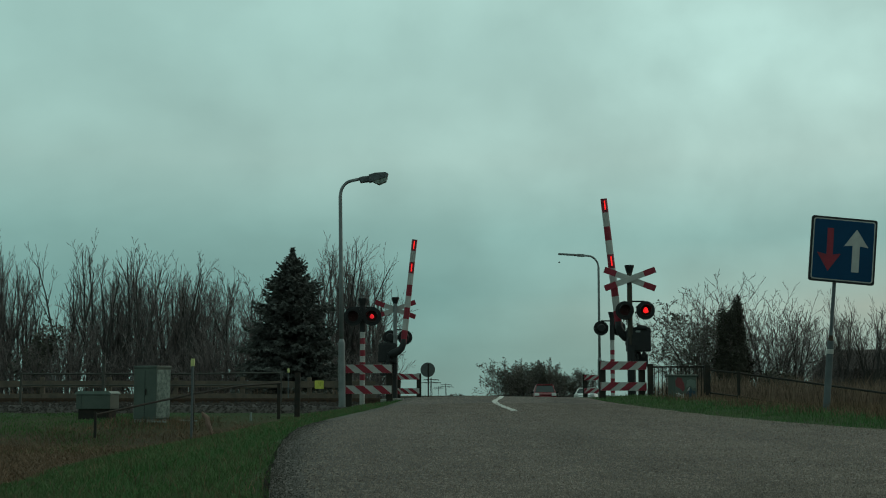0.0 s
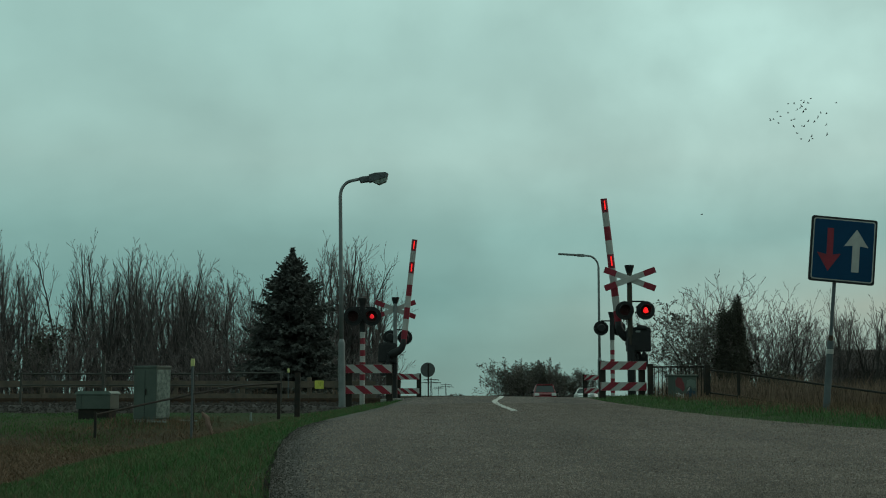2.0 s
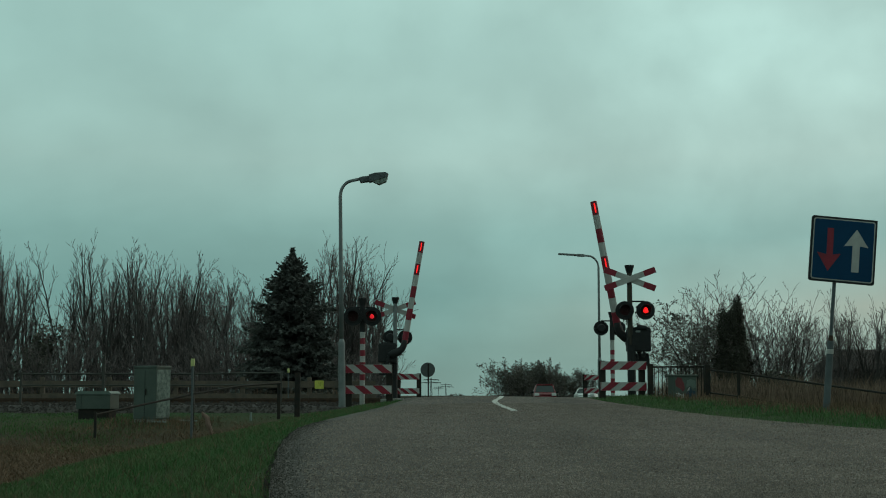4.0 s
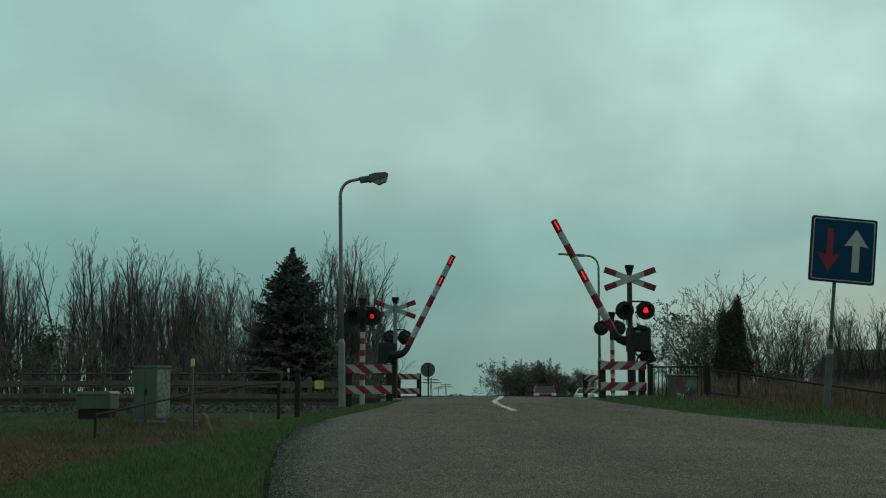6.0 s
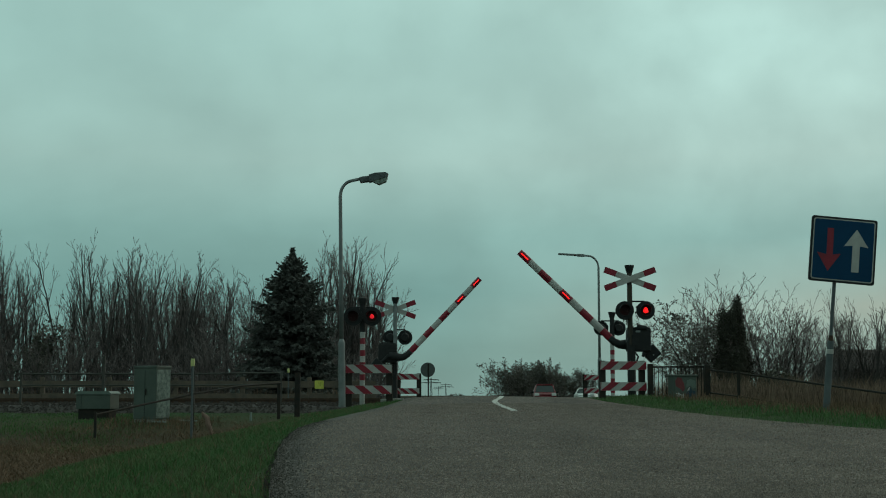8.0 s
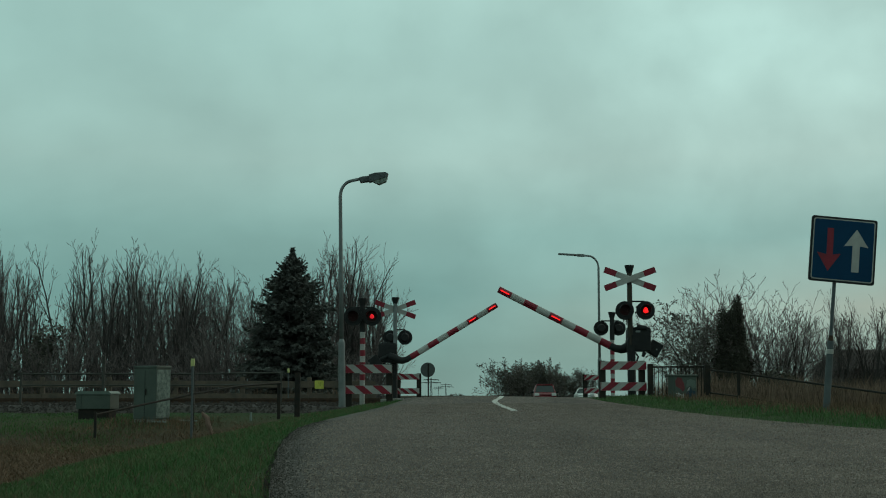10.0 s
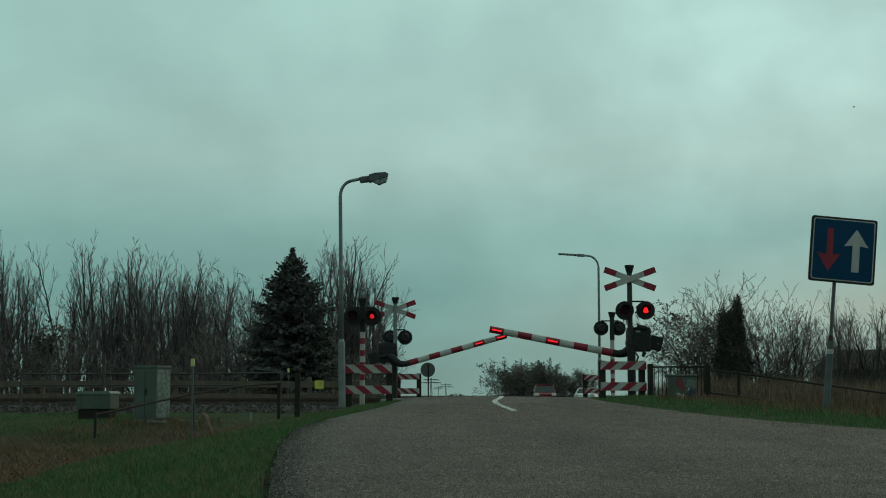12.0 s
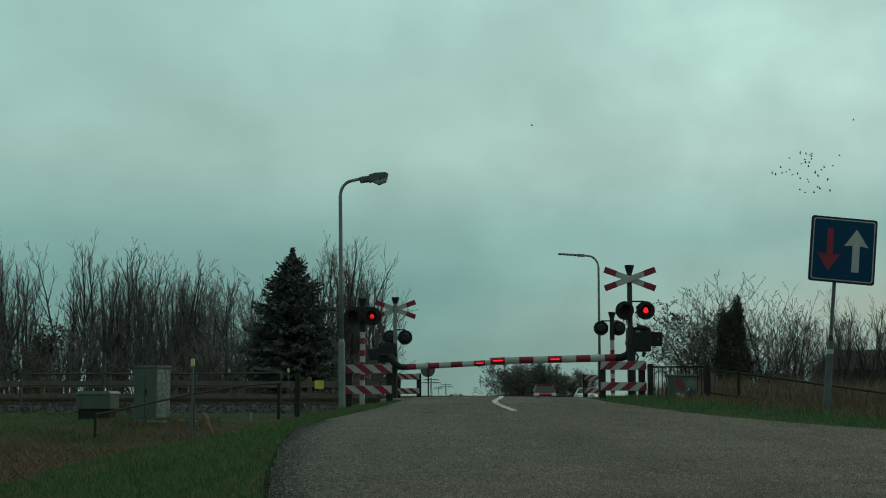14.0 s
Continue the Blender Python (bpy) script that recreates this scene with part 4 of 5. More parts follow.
SPREADING = dict(kids=(9, 5, 4), low=(0.18, 0.2, 0.2), angle=(44, 40, 34), ratio=(0.58, 0.46, 0.42), shrink=0.45, wander=(0.07, 0.08, 0.10), lift=(0.03, 0.09, 0.07), stout=0.68, twig=0.0085, segs=(8, 6, 4, 2))
LEAFED = dict(kids=(10, 7, 6), low=(0.14, 0.15, 0.1), angle=(48, 46, 46), ratio=(0.54, 0.52, 0.45), shrink=0.45, wander=(0.09, 0.14, 0.17), lift=(0.01, 0.03, 0.0), twig=0.0085, segs=(8, 5, 3, 2))


def grow(rng, thick, thin, green, how, p, d, length, r, level, leaf, chance):
    n = how["segs"][level]
    deepest = level == len(how["kids"])
    wander, lift = (how["wander"] + (0.16,))[level], (how["lift"] + (0.02,))[level]
    twig = how["twig"]
    pts = [p.copy()]
    ways = []
    q, w = p.copy(), d.normalized()
    for i in range(n):
        w = (w + Vector((rng.gauss(0, wander), rng.gauss(0, wander), rng.gauss(0, wander * 0.5) + lift))).normalized()
        ways.append(w)
        e = q + w * (length / n)
        ra, rb = max(r * (1 - 0.82 * i / n), twig), max(r * (1 - 0.82 * (i + 1) / n), twig)
        prism(thick if ra > 0.02 else thin, q, e, ra, 0.0 if deepest and i == n - 1 else rb)
        q = e
        pts.append(e)
    if deepest:
        if rng.random() < chance:
            for _ in range(3):
                v = Vector((rng.gauss(0, 1), rng.gauss(0, 1), rng.gauss(-0.3, 0.7))).normalized()
                leaf_quad(green, pts[-1].lerp(pts[-2], rng.random()), v, Vector((rng.gauss(0, 1), rng.gauss(0, 1), rng.gauss(0.4, 1))).normalized(), leaf * rng.uniform(0.5, 0.9), leaf * rng.uniform(0.8, 1.6))
        return
    turn, count, low = rng.uniform(0, 6), how["kids"][level], how["low"][level]
    for k in range(count):
        u = low + (0.98 - low) * (k + rng.random()) / count
        i = min(n - 1, int(u * n))
        base = pts[i].lerp(pts[i + 1], u * n - i)
        w = ways[i]
        side = w.cross(Vector((0.31, 0.77, 0.55))).normalized()
        turn += 2.4 + rng.uniform(-0.5, 0.5)
        out = math.cos(turn) * side + math.sin(turn) * w.cross(side)
        a = radians(how["angle"][level] * rng.uniform(0.65, 1.3))
        grow(rng, thick, thin, green, how, base, math.cos(a) * w + math.sin(a) * out, length * how["ratio"][level] * (1.1 - how["shrink"] * u) * rng.uniform(0.65, 1.2), r * (1 - 0.82 * u) * how.get("stout", 0.55), level + 1, leaf, chance)


TALLNESS = {}


def grown_tree(seed, how, h, stems, fan, name, label, leaf=0.0, chance=0.0, category="tree", group="bare winter trees", foliage=None):
    """Stems that fork into limbs and fine twigs; where chance is given, withered leaves hang on the twigs."""
    rng = random.Random(seed)
    thick, thin, green = ([], []), ([], []), ([], [])
    a0 = rng.uniform(0, 6)
    for i in range(stems):
        a = a0 + i * math.tau / stems + rng.uniform(-0.4, 0.4)
        f = fan * rng.uniform(0.5, 1.2)
        tall = h * (rng.uniform(0.72, 0.97) if i else 0.97)
        off = 0.16 if stems > 1 else 0.0
        grow(rng, thick, thin, green, how, Vector((off * math.cos(a), off * math.sin(a), -0.2)), Vector((f * math.cos(a), f * math.sin(a), 1)), tall + 0.2, 0.0115 * h + 0.014, 0, leaf, chance)
    root = thing(name, Matrix.Identity(4), label, category, group)
    raw("trunk", *thick, BARK, root)
    raw("crown", *thin, TWIG, root)
    if green[0]:
        raw("foliage", *green, foliage or LEAF, root, "thin withered leaves")
    TALLNESS[root.name] = max(v[2] for v in thin[0])
    return root


SWAYING, PLANTED = [], set()


def plant(kinds, rows, rng, sway=0.0):
    """Each kind is used once as it stands and then copied. Rows: x, y, height of the top over the eye's level."""
    for i, (x, y, top) in enumerate(rows):
        k = i % len(kinds)
        z = ground_z(x, y) - 0.02
        turn = rng.uniform(0, 360)
        s = (top - z) / TALLNESS[kinds[k].name]
        m = pose(x, y, z, 0, 0, turn)
        if kinds[k].name not in PLANTED:
            PLANTED.add(kinds[k].name)
            ob = kinds[k]
            ob.matrix_basis = m
        else:
            ob = copy_thing(kinds[k], m)
        ob.scale = (s * rng.uniform(0.9, 1.1), s * rng.uniform(0.9, 1.1), s)
        if sway:
            SWAYING.append((ob, (x, y, z), turn, sway * rng.uniform(0.6, 1.2), rng.uniform(0, 6)))


rngt = random.Random(21)
TALL = [grown_tree(40 + i, UPRIGHT, 7.6, (5, 4, 6, 5, 4)[i], 0.11, "bare_tree", "tall bare multi-stemmed winter tree with upright twigs") for i in range(5)]
SHRUBS = [grown_tree(60 + i, THICKET, 4.2, 7, 0.34, "bare_shrub", "dense bare brown winter shrub", category="shrub") for i in range(3)]
BUSHY = [grown_tree(70 + i, THICKET, 5.8, 5, 0.20, "bare_tree", "bushy bare brown winter tree with many fine twigs") for i in range(2)]
WIDE = [grown_tree(80 + i, SPREADING, 5.6, 4, 0.42, "spreading_tree", "bare spreading winter tree with crooked twigs") for i in range(3)]
plant(TALL, ((-20.4, 60, 6.9), (-19.4, 58, 6.4), (-18.7, 57, 6.5), (-18.2, 58, 7.1), (-18.3, 60, 6.4), (-15.8, 58, 6.6), (-14.85, 58, 7.25), (-14.3, 60, 6.5), (-13.7, 57.5, 6.9), (-12.9, 59, 6.4),
             (-12.4, 57, 6.3), (-11.9, 60, 6.3), (-11.5, 58, 6.1), (-10.9, 57.5, 6.2), (-10.4, 59, 5.8), (-14.6, 61, 5.9), (-13.3, 61, 6.2), (-12.2, 62, 6.0), (-15.2, 60, 5.2), (-9.9, 60, 5.3)), rngt, 0.32)
plant(TALL, ((-5.6, 58, 6.4), (-4.95, 57, 7.0), (-4.3, 59, 6.7), (-3.55, 58, 6.7), (-3.0, 59, 5.7), (-2.7, 57, 4.6), (-6.3, 60, 5.8), (-5.2, 60, 7.1), (-4.0, 58, 6.8), (-3.4, 60, 6.9)), rngt, 0.25)
plant(BUSHY, ((-15.6, 63, 4.6), (-14.8, 63, 5.3), (-13.8, 64, 5.6), (-12.9, 62, 5.5), (-12.0, 63, 5.6), (-11.2, 64, 5.5), (-10.4, 62, 5.2), (-20.2, 62, 4.9), (-19.0, 62, 4.9), (-4.6, 62, 4.6), (-3.7, 62, 4.4), (-9.9, 58, 5.2), (-9.3, 57, 5.4), (-8.7, 59, 5.1), (-8.2, 57, 5.2), (-7.6, 58, 5.0), (-7.0, 58, 4.8), (-6.4, 59, 4.6)), rngt, 0.2)
plant(SHRUBS, [(-16.3 + i * 0.78 + rngt.uniform(-0.3, 0.3), rngt.uniform(52, 56), rngt.uniform(2.3, 3.3)) for i in range(13)], rngt)
plant(SHRUBS, ((-21.0, 55, 2.6), (-19.2, 54, 2.4), (-18.0, 55, 2.2), (-17.2, 55, 2.5), (-6.6, 54, 2.6), (-5.0, 53, 2.2), (-3.9, 55, 2.8), (-3.2, 54, 2.5), (-2.6, 55, 2.0)), rngt)
plant(WIDE, ((11.2, 56, 5.15), (12.3, 57, 4.6), (13.4, 57, 4.95), (14.1, 58, 5.0), (12.9, 58, 4.4), (13.6, 56.5, 5.0), (10.9, 57, 5.0)), rngt, 0.15)
plant(SHRUBS, ((14.2, 58, 1.9), (16.4, 59, 1.8), (10.6, 57, 1.8)), rngt)
plant(BUSHY, ((14.9, 58, 3.9), (15.5, 60, 3.6), (16.1, 60, 3.7), (16.9, 61, 3.6), (17.6, 61, 3.8), (18.5, 62, 3.9), (19.5, 61, 3.9), (20.4, 62, 4.0), (21.3, 61, 4.1), (22.3, 62, 4.3)), rngt, 0.15)
plant(TALL, ((17.85, 61, 4.8), (19.15, 61, 4.6), (20.9, 63, 4.6)), rngt, 0.2)
LEAFY_KINDS = [grown_tree(90 + i, LEAFED, 4.7, 2, 0.25, "half_bare_tree", "small tree with thin withered leaves", 0.085, 1.0, group="half-bare trees", foliage=LEAF) for i in range(2)]
plant(LEAFY_KINDS, ((9.95, 53, 3.9), (9.45, 54, 3.0), (9.95, 55, 3.3)), rngt)
ROADSIDE = [grown_tree(95 + i, LEAFED, 4.4, 3, 0.28, "roadside_tree", "dark bushy tree beyond the waiting cars", 0.115, (0.8, 1.0, 1.0)[i], group="roadside trees", foliage=LEAF) for i in range(3)]
plant(ROADSIDE, ((4.9, 120, 3.4), (6.5, 124, 3.0), (8.4, 125, 3.3), (5.8, 124, 2.8), (7.4, 127, 2.7), (9.4, 126, 3.55), (6.3, 127, 2.6), (10.3, 127, 2.9), (9.0, 131, 2.6), (11.0, 128, 2.4), (8.0, 130, 2.8), (7.0, 122, 3.0), (10.3, 124, 2.9), (12.0, 128, 2.2), (12.8, 130, 2.4), (13.8, 131, 2.8)), rngt)
plant(WIDE, ((14.9, 132, 2.5),), rngt)


def spruce(m, h):
    """Whorls of boughs, short and rising at the top, long and drooping with lifted ends below."""
    rng = random.Random(9)
    wood, green = ([], []), ([], [])
    prism(wood, Vector((0, 0, -0.2)), Vector((0, 0, h * 0.5)), 0.13, 0.08)
    prism(wood, Vector((0, 0, h * 0.5)), Vector((0, 0, h)), 0.08, 0.008)
    z = 0.15
    while z < h - 0.02:
        down = h - z
        reach = float(np.interp(down, (0, 0.3, 0.5, 1.0, 1.6, 2.2, 3.2, 4.2, 6.0), (0.04, 0.14, 0.36, 0.68, 1.02, 1.26, 1.62, 1.80, 1.70)))
        reach *= 1 + 0.16 * math.sin(down * math.tau / 0.62)
        n = 4 if down < 0.3 else 8 if down < 1.0 else 12 if down < 2.0 else 15
        a0 = rng.uniform(0, 6)
        for k in range(n):
            a = a0 + k * math.tau / n + rng.uniform(-0.3, 0.3)
            length = reach * rng.uniform(0.62, 1.12)
            slope = float(np.interp(down, (0, 0.6, 1.4, 2.6, 6.0), (1.1, 0.55, 0.12, -0.18, -0.30)))
            d = Vector((math.cos(a), math.sin(a), slope))
            p = Vector((0, 0, z))
            steps = max(2, int(length / 0.13))
            for i in range(steps):
                u = (i + 1) / steps
                dd = (d + Vector((0, 0, 0.45 * u * u - 0.1))).normalized()
                q = p + dd * length / steps
                prism(wood, p, q, 0.011 * (1.2 - u), 0.011 * (1.1 - u) + 0.002)
                if u > 0.12 or down < 1.2:
                    side = dd.cross(Vector((0, 0, 1))).normalized()
                    fan = 0.16 + 0.10 * math.sin(math.pi * u)
                    for s in (-1, -0.7, -0.4, 0.0, 0.4, 0.7, 1):
                        w = (dd * 0.6 + side * s * rng.uniform(0.5, 1.1) + Vector((0, 0, rng.uniform(-0.75, 0.25)))).normalized()
                        leaf_quad(green, p.lerp(q, rng.random()), w, Vector((rng.gauss(0, 1), rng.gauss(0, 1), rng.gauss(0, 1))).normalized(), rng.uniform(0.05, 0.10), fan * rng.uniform(0.5, 1.2) * min(1.0, 0.45 + down * 0.4))
                p = q
        z += 0.085 if down > 0.5 else 0.10
    root = thing("spruce_tree", m, "dark green conical spruce tree behind the plank fence", "tree")
    raw("trunk", *wood, BARK, root)
    raw("crown", *green, NEEDLE, root)


spruce(pose(-5.212, 47.0, -0.80, 0, 0, 0), 5.14 + 0.80)


def ivy_tree(m, h):
    """A dead trunk with a side spire, under a close coat of ivy."""
    rng = random.Random(31)
    wood, green = ([], []), ([], [])
    shafts = ((0.0, h * 0.91, 0.76, 0.40), (0.24, h, 0.55, 0.12))
    for x, top, r0, r1 in shafts:
        for z0, z1 in ((-0.2, top * 0.5), (top * 0.5, top * 0.96)):
            ra, rb = r0 + (r1 - r0) * max(z0, 0) / top, r0 + (r1 - r0) * z1 / top
            for k in range(6):
                a = k * math.tau / 6
                o = Vector((math.cos(a), math.sin(a), 0))
                prism(wood, Vector((x, 0, z0)) + o * ra * 0.45, Vector((x, 0, z1)) + o * rb * 0.45, ra * 0.36, rb * 0.36)
    for i in range(26000):
        x, top, r0, r1 = shafts[rng.random() < 0.38]
        u = rng.random() ** 1.15
        a = rng.uniform(0, math.tau)
        r = (r0 + (r1 - r0) * u) * (1 + 0.34 * noise.noise((2.2 * math.cos(a), 2.2 * math.sin(a), u * 5 + x))) * rng.choice((0.8, 0.9, 0.95, 1.0, 1.05, 1.12, 1.22)) * rng.uniform(0.94, 1.05)
        c = Vector((x + r * math.cos(a), r * math.sin(a), 0.03 + u * (top - 0.03) * (0.94 + 0.10 * noise.noise((3 * math.cos(a), 3 * math.sin(a), x)) + rng.uniform(0, 0.06))))
        d = Vector((0.6 * math.cos(a) + rng.gauss(0, 0.5), 0.6 * math.sin(a) + rng.gauss(0, 0.5), rng.gauss(-0.5, 0.5))).normalized()
        leaf_quad(green, c, d, Vector((math.cos(a), math.sin(a), 0.5 + rng.gauss(0, 0.3))).normalized(), rng.uniform(0.035, 0.06), rng.uniform(0.05, 0.09))
    root = thing("ivy_clad_tree", m, "dead trunk thickly clad in dark ivy", "tree")
    raw("trunk", *wood, BARK, root)
    raw("crown", *green, IVY, root)


ivy_tree(pose(11.42, 54.0, -0.8), 3.93 + 0.8)


def leafy(m, name, label, h, w, count, size, seed, base=0.15, lumps=9):
    """An evergreen crown of many small leaves in uneven clumps on a forked trunk."""
    rng = random.Random(seed)
    wood, green = ([], []), ([], [])
    clumps = []
    for i in range(lumps):
        z = h * (base + (1 - base) * rng.uniform(0.08, 0.92))
        f = math.sin(math.pi * min(0.95, max(0.12, (z / h - base) / (1 - base) * 0.8 + 0.18)))
        a = rng.uniform(0, math.tau)
        r = 0.5 * w * f * rng.uniform(0.2, 0.8)
        c = Vector((r * math.cos(a), r * math.sin(a), z))
        clumps.append((c, rng.uniform(0.16, 0.30) * w))
        mid = Vector((c.x * 0.3, c.y * 0.3, c.z * 0.55))
        prism(wood, Vector((0, 0, -0.2)), mid, 0.02 * h, 0.012 * h)
        prism(wood, mid, c, 0.012 * h, 0.004 * h)
        for _ in range(10):
            e = c + Vector((rng.gauss(0, 1), rng.gauss(0, 1), rng.gauss(0.2, 0.9))).normalized() * clumps[-1][1] * rng.uniform(0.8, 1.35)
            prism(wood, c, e, 0.004 * h, 0.0015 * h)
    for _ in range(count):
        c, r = rng.choice(clumps)
        v = Vector((rng.gauss(0, 1), rng.gauss(0, 1), rng.gauss(0, 0.85))).normalized() * r * rng.uniform(0.25, 1.0) ** 0.5 * rng.choice((1, 1, 1, 1.2))
        q = c + v
        if q.z < 0.05:
            continue
        d = Vector((rng.gauss(0, 1), rng.gauss(0, 1), rng.gauss(-0.2, 0.7))).normalized()
        leaf_quad(green, q, d, Vector((rng.gauss(0, 1), rng.gauss(0, 1), rng.gauss(0.4, 1))).normalized(), size * rng.uniform(0.5, 0.9), size * rng.uniform(0.8, 1.6))
    root = thing(name, m, label, "tree" if h > 2.2 else "shrub")
    raw("trunk", *wood, BARK, root)
    raw("crown", *green, LEAF, root)
    return root


# evergreens among the bare trees
leafy(pose(13.157, 54.0, -0.8), "dark_shrub", "low dark evergreen shrub", 1.678 + 0.8, 1.9, 2200, 0.12, 33, 0.02, 9)
leafy(pose(-15.849, 55.0, -0.8), "dark_shrub", "dark evergreen shrub among bare trees", 2.685 + 0.8, 2.6, 2600, 0.13, 34, 0.02, 10)
leafy(pose(-5.056, 56.0, -0.8), "dark_shrub", "dark evergreen shrub among bare trees", 1.460 + 0.8, 2.4, 1800, 0.13, 36, 0.02, 8)

# far hedge line, barn and masts
def far_hedge():
    rng = random.Random(77)
    verts, faces = [], []
    for i in range(12000):
        x = rng.uniform(-180, 190)
        y = rng.uniform(330, 360)
        top = 0.35 + 1.6 * max(0.0, noise.noise((x * 0.16, 1, 0))) + 0.5 * max(0.0, noise.noise((x * 0.7, 4, 0)))
        c = Vector((x, y, -0.8 + rng.uniform(0, top)))
        d = Vector((rng.gauss(0, 1), rng.gauss(0, 1), abs(rng.gauss(0, 1)))).normalized()
        leaf_quad((verts, faces), c, d, Vector((0, -1, 0.2)), 0.16, rng.uniform(0.3, 0.8))
    tagged(raw("far_hedge", verts, faces, LEAF), "far dark hedge line along the fields", "hedge", kind="stuff")


far_hedge()


def barn():
    x, y = 25.0, 66.0
    root = thing("barn", pose(x, y, -0.82), "low brown barn with a tiled roof behind the reeds", "barn")
    eave, ridge = 1.35 + 0.82, 2.33 + 0.82
    part("wall", box(B(), (0, 2.5, eave / 2), (11.8, 4.6, eave), bevel=0.02), ROOF, root)
    bm = B()
    a = [bm.verts.new(v) for v in ((-6.0, 0.0, eave - 0.05), (6.0, 0.0, eave - 0.05), (5.6, 2.5, ridge), (-5.45, 2.5, ridge), (-6.0, 5.0, eave - 0.05), (6.0, 5.0, eave - 0.05))]
    bm.faces.new((a[0], a[1], a[2], a[3])), bm.faces.new((a[3], a[2], a[5], a[4])), bm.faces.new((a[0], a[3], a[4])), bm.faces.new((a[1], a[5], a[2])), bm.faces.new((a[0], a[4], a[5], a[1]))
    roof = part("roof", bm, ROOF, root)
    for i in range(11):
        u = i / 11
        part("roof_strip", box(B(), (0, 2.5 * u + 0.1, eave - 0.02 + (ridge - eave + 0.05) * (u + 0.04)), (11.9 - 0.95 * u, 0.26, 0.03), Matrix.Rotation(math.atan2(ridge - eave, 2.5), 4, "X")), ROOF, roof)


barn()


def pylon(m, h, arm):
    root = thing("power_pylon", m, "far lattice power pylon with cross arms", "pylon", "far pylons")
    bm = B()
    for s in (-1, 1):
        for q in (-1, 1):
            rod(bm, (s * h * 0.06, q * h * 0.06, 0), (s * 0.1, q * 0.1, h), h * 0.013, seg=4)
    for i in range(6):
        u = i / 6
        w = h * 0.06 * (1 - u)
        rod(bm, (-w, 0, h * u), (w * 0.8, 0, h * (u + 1 / 6)), h * 0.008, seg=4)
        rod(bm, (w, 0, h * u), (-w * 0.8, 0, h * (u + 1 / 6)), h * 0.008, seg=4)
    part("tower", bm, DARKSTEEL, root)
    for z, f in ((0.74, 1.0), (0.9, 0.75)):
        bm = B()
        rod(bm, (-arm * f, 0, h * z), (arm * f, 0, h * z), h * 0.013, seg=4)
        rod(bm, (-arm * f, 0, h * z), (0, 0, h * (z + 0.05)), h * 0.008, seg=4)
        rod(bm, (arm * f, 0, h * z), (0, 0, h * (z + 0.05)), h * 0.008, seg=4)
        for k in (-1, -0.5, 0.5, 1):
            rod(bm, (arm * f * k, 0, h * z), (arm * f * k, 0, h * (z - 0.07)), h * 0.008, seg=4)
        part("cross_arm", bm, DARKSTEEL, root)


for u, top, dist, arm in ((-7.792, 11.527, 900.0, 6.5), (2.267, 9.553, 1100.0, 6.0), (-4.947, 9.920, 1500.0, 6.0)):
    pylon(pose(u, dist, -0.8), top + 0.8, arm)


# ---- grass ----
def blades(name, mat, label, spots, rng, h0, h1, w, lean):
    verts, faces = [], []
    for x, y, s in spots:
        z = ground_z(x, y) - 0.01
        h = rng.uniform(h0, h1) * s
        a = rng.uniform(0, math.tau)
        ca, sa = math.cos(a), math.sin(a)
        b = rng.uniform(0, math.tau)
        l = rng.uniform(0.1, 1.0) * lean * h
        lx, ly = l * math.cos(b), l * math.sin(b)
        ww = w * rng.uniform(0.6, 1.3)
        i = len(verts)
        verts += [(x - ww * ca, y - ww * sa, z), (x + ww * ca, y + ww * sa, z), (x + lx * 0.35 + ww * 0.7 * ca, y + ly * 0.35 + ww * 0.7 * sa, z + h * 0.6),
                  (x + lx * 0.35 - ww * 0.7 * ca, y + ly * 0.35 - ww * 0.7 * sa, z + h * 0.6), (x + lx, y + ly, z + h)]
        faces += [(i, i + 1, i + 2, i + 3), (i + 3, i + 2, i + 4)]
    return tagged(raw(name, verts, faces, mat), label, "grass", kind="stuff")


def scatter(rng, n, x0, x1, y0, y1, keep):
    out = []
    while n > 0:
        y = y0 + (y1 - y0) * rng.random() ** 1.5
        x = rng.uniform(x0, x1)
        n -= 1
        s = keep(x, y)
        if s > 0 and rng.random() < min(1, s * 1.5):
            out.append((x, y, s))
    return out


def verge_left(x, y):
    out = edge(LEFT, y) - x
    return 0.0 if out < -0.04 - 0.05 * noise.noise((y * 2.3, 2, 0)) else (0.45 + 0.55 * step(0.0, 0.3, out)) * (1 - step(1.8, 3.0, out + 0.8 * noise.noise((x, y * 0.6, 1)))) * (0.88 + 0.4 * noise.noise((x * 1.5, y * 1.5, 4)))


def verge_right(x, y):
    out = x - edge(RIGHT, y)
    return 0.0 if out < -0.02 else (0.55 + 0.45 * step(0, 0.4, out)) * (0.8 + 0.5 * noise.noise((x * 1.2, y * 1.2, 5)))


def ditch(x, y):
    out = edge(LEFT, y) - x
    return step(1.8, 2.8, out + 0.5 * noise.noise((x * 0.9, y * 0.5, 3))) * (1 - 0.3 * step(20.5, 23.0, y) * step(-5.0, -6.2, x)) * (0.85 + 0.7 * noise.noise((x * 0.7, y * 0.7, 6))) * (1 - 0.6 * step(23.0, 26.0, y)) * (1 - 0.6 * step(25.0, 26.0, y) * step(-5.0, -6.0, x))


def track_green(x, y):
    return (0.6 + 0.6 * noise.noise((x * 0.6, y * 0.6, 8))) * (1 if edge(LEFT, y) - x > 1.0 else 0) * (0.25 + 0.75 * step(-4.5, -6.0, x))


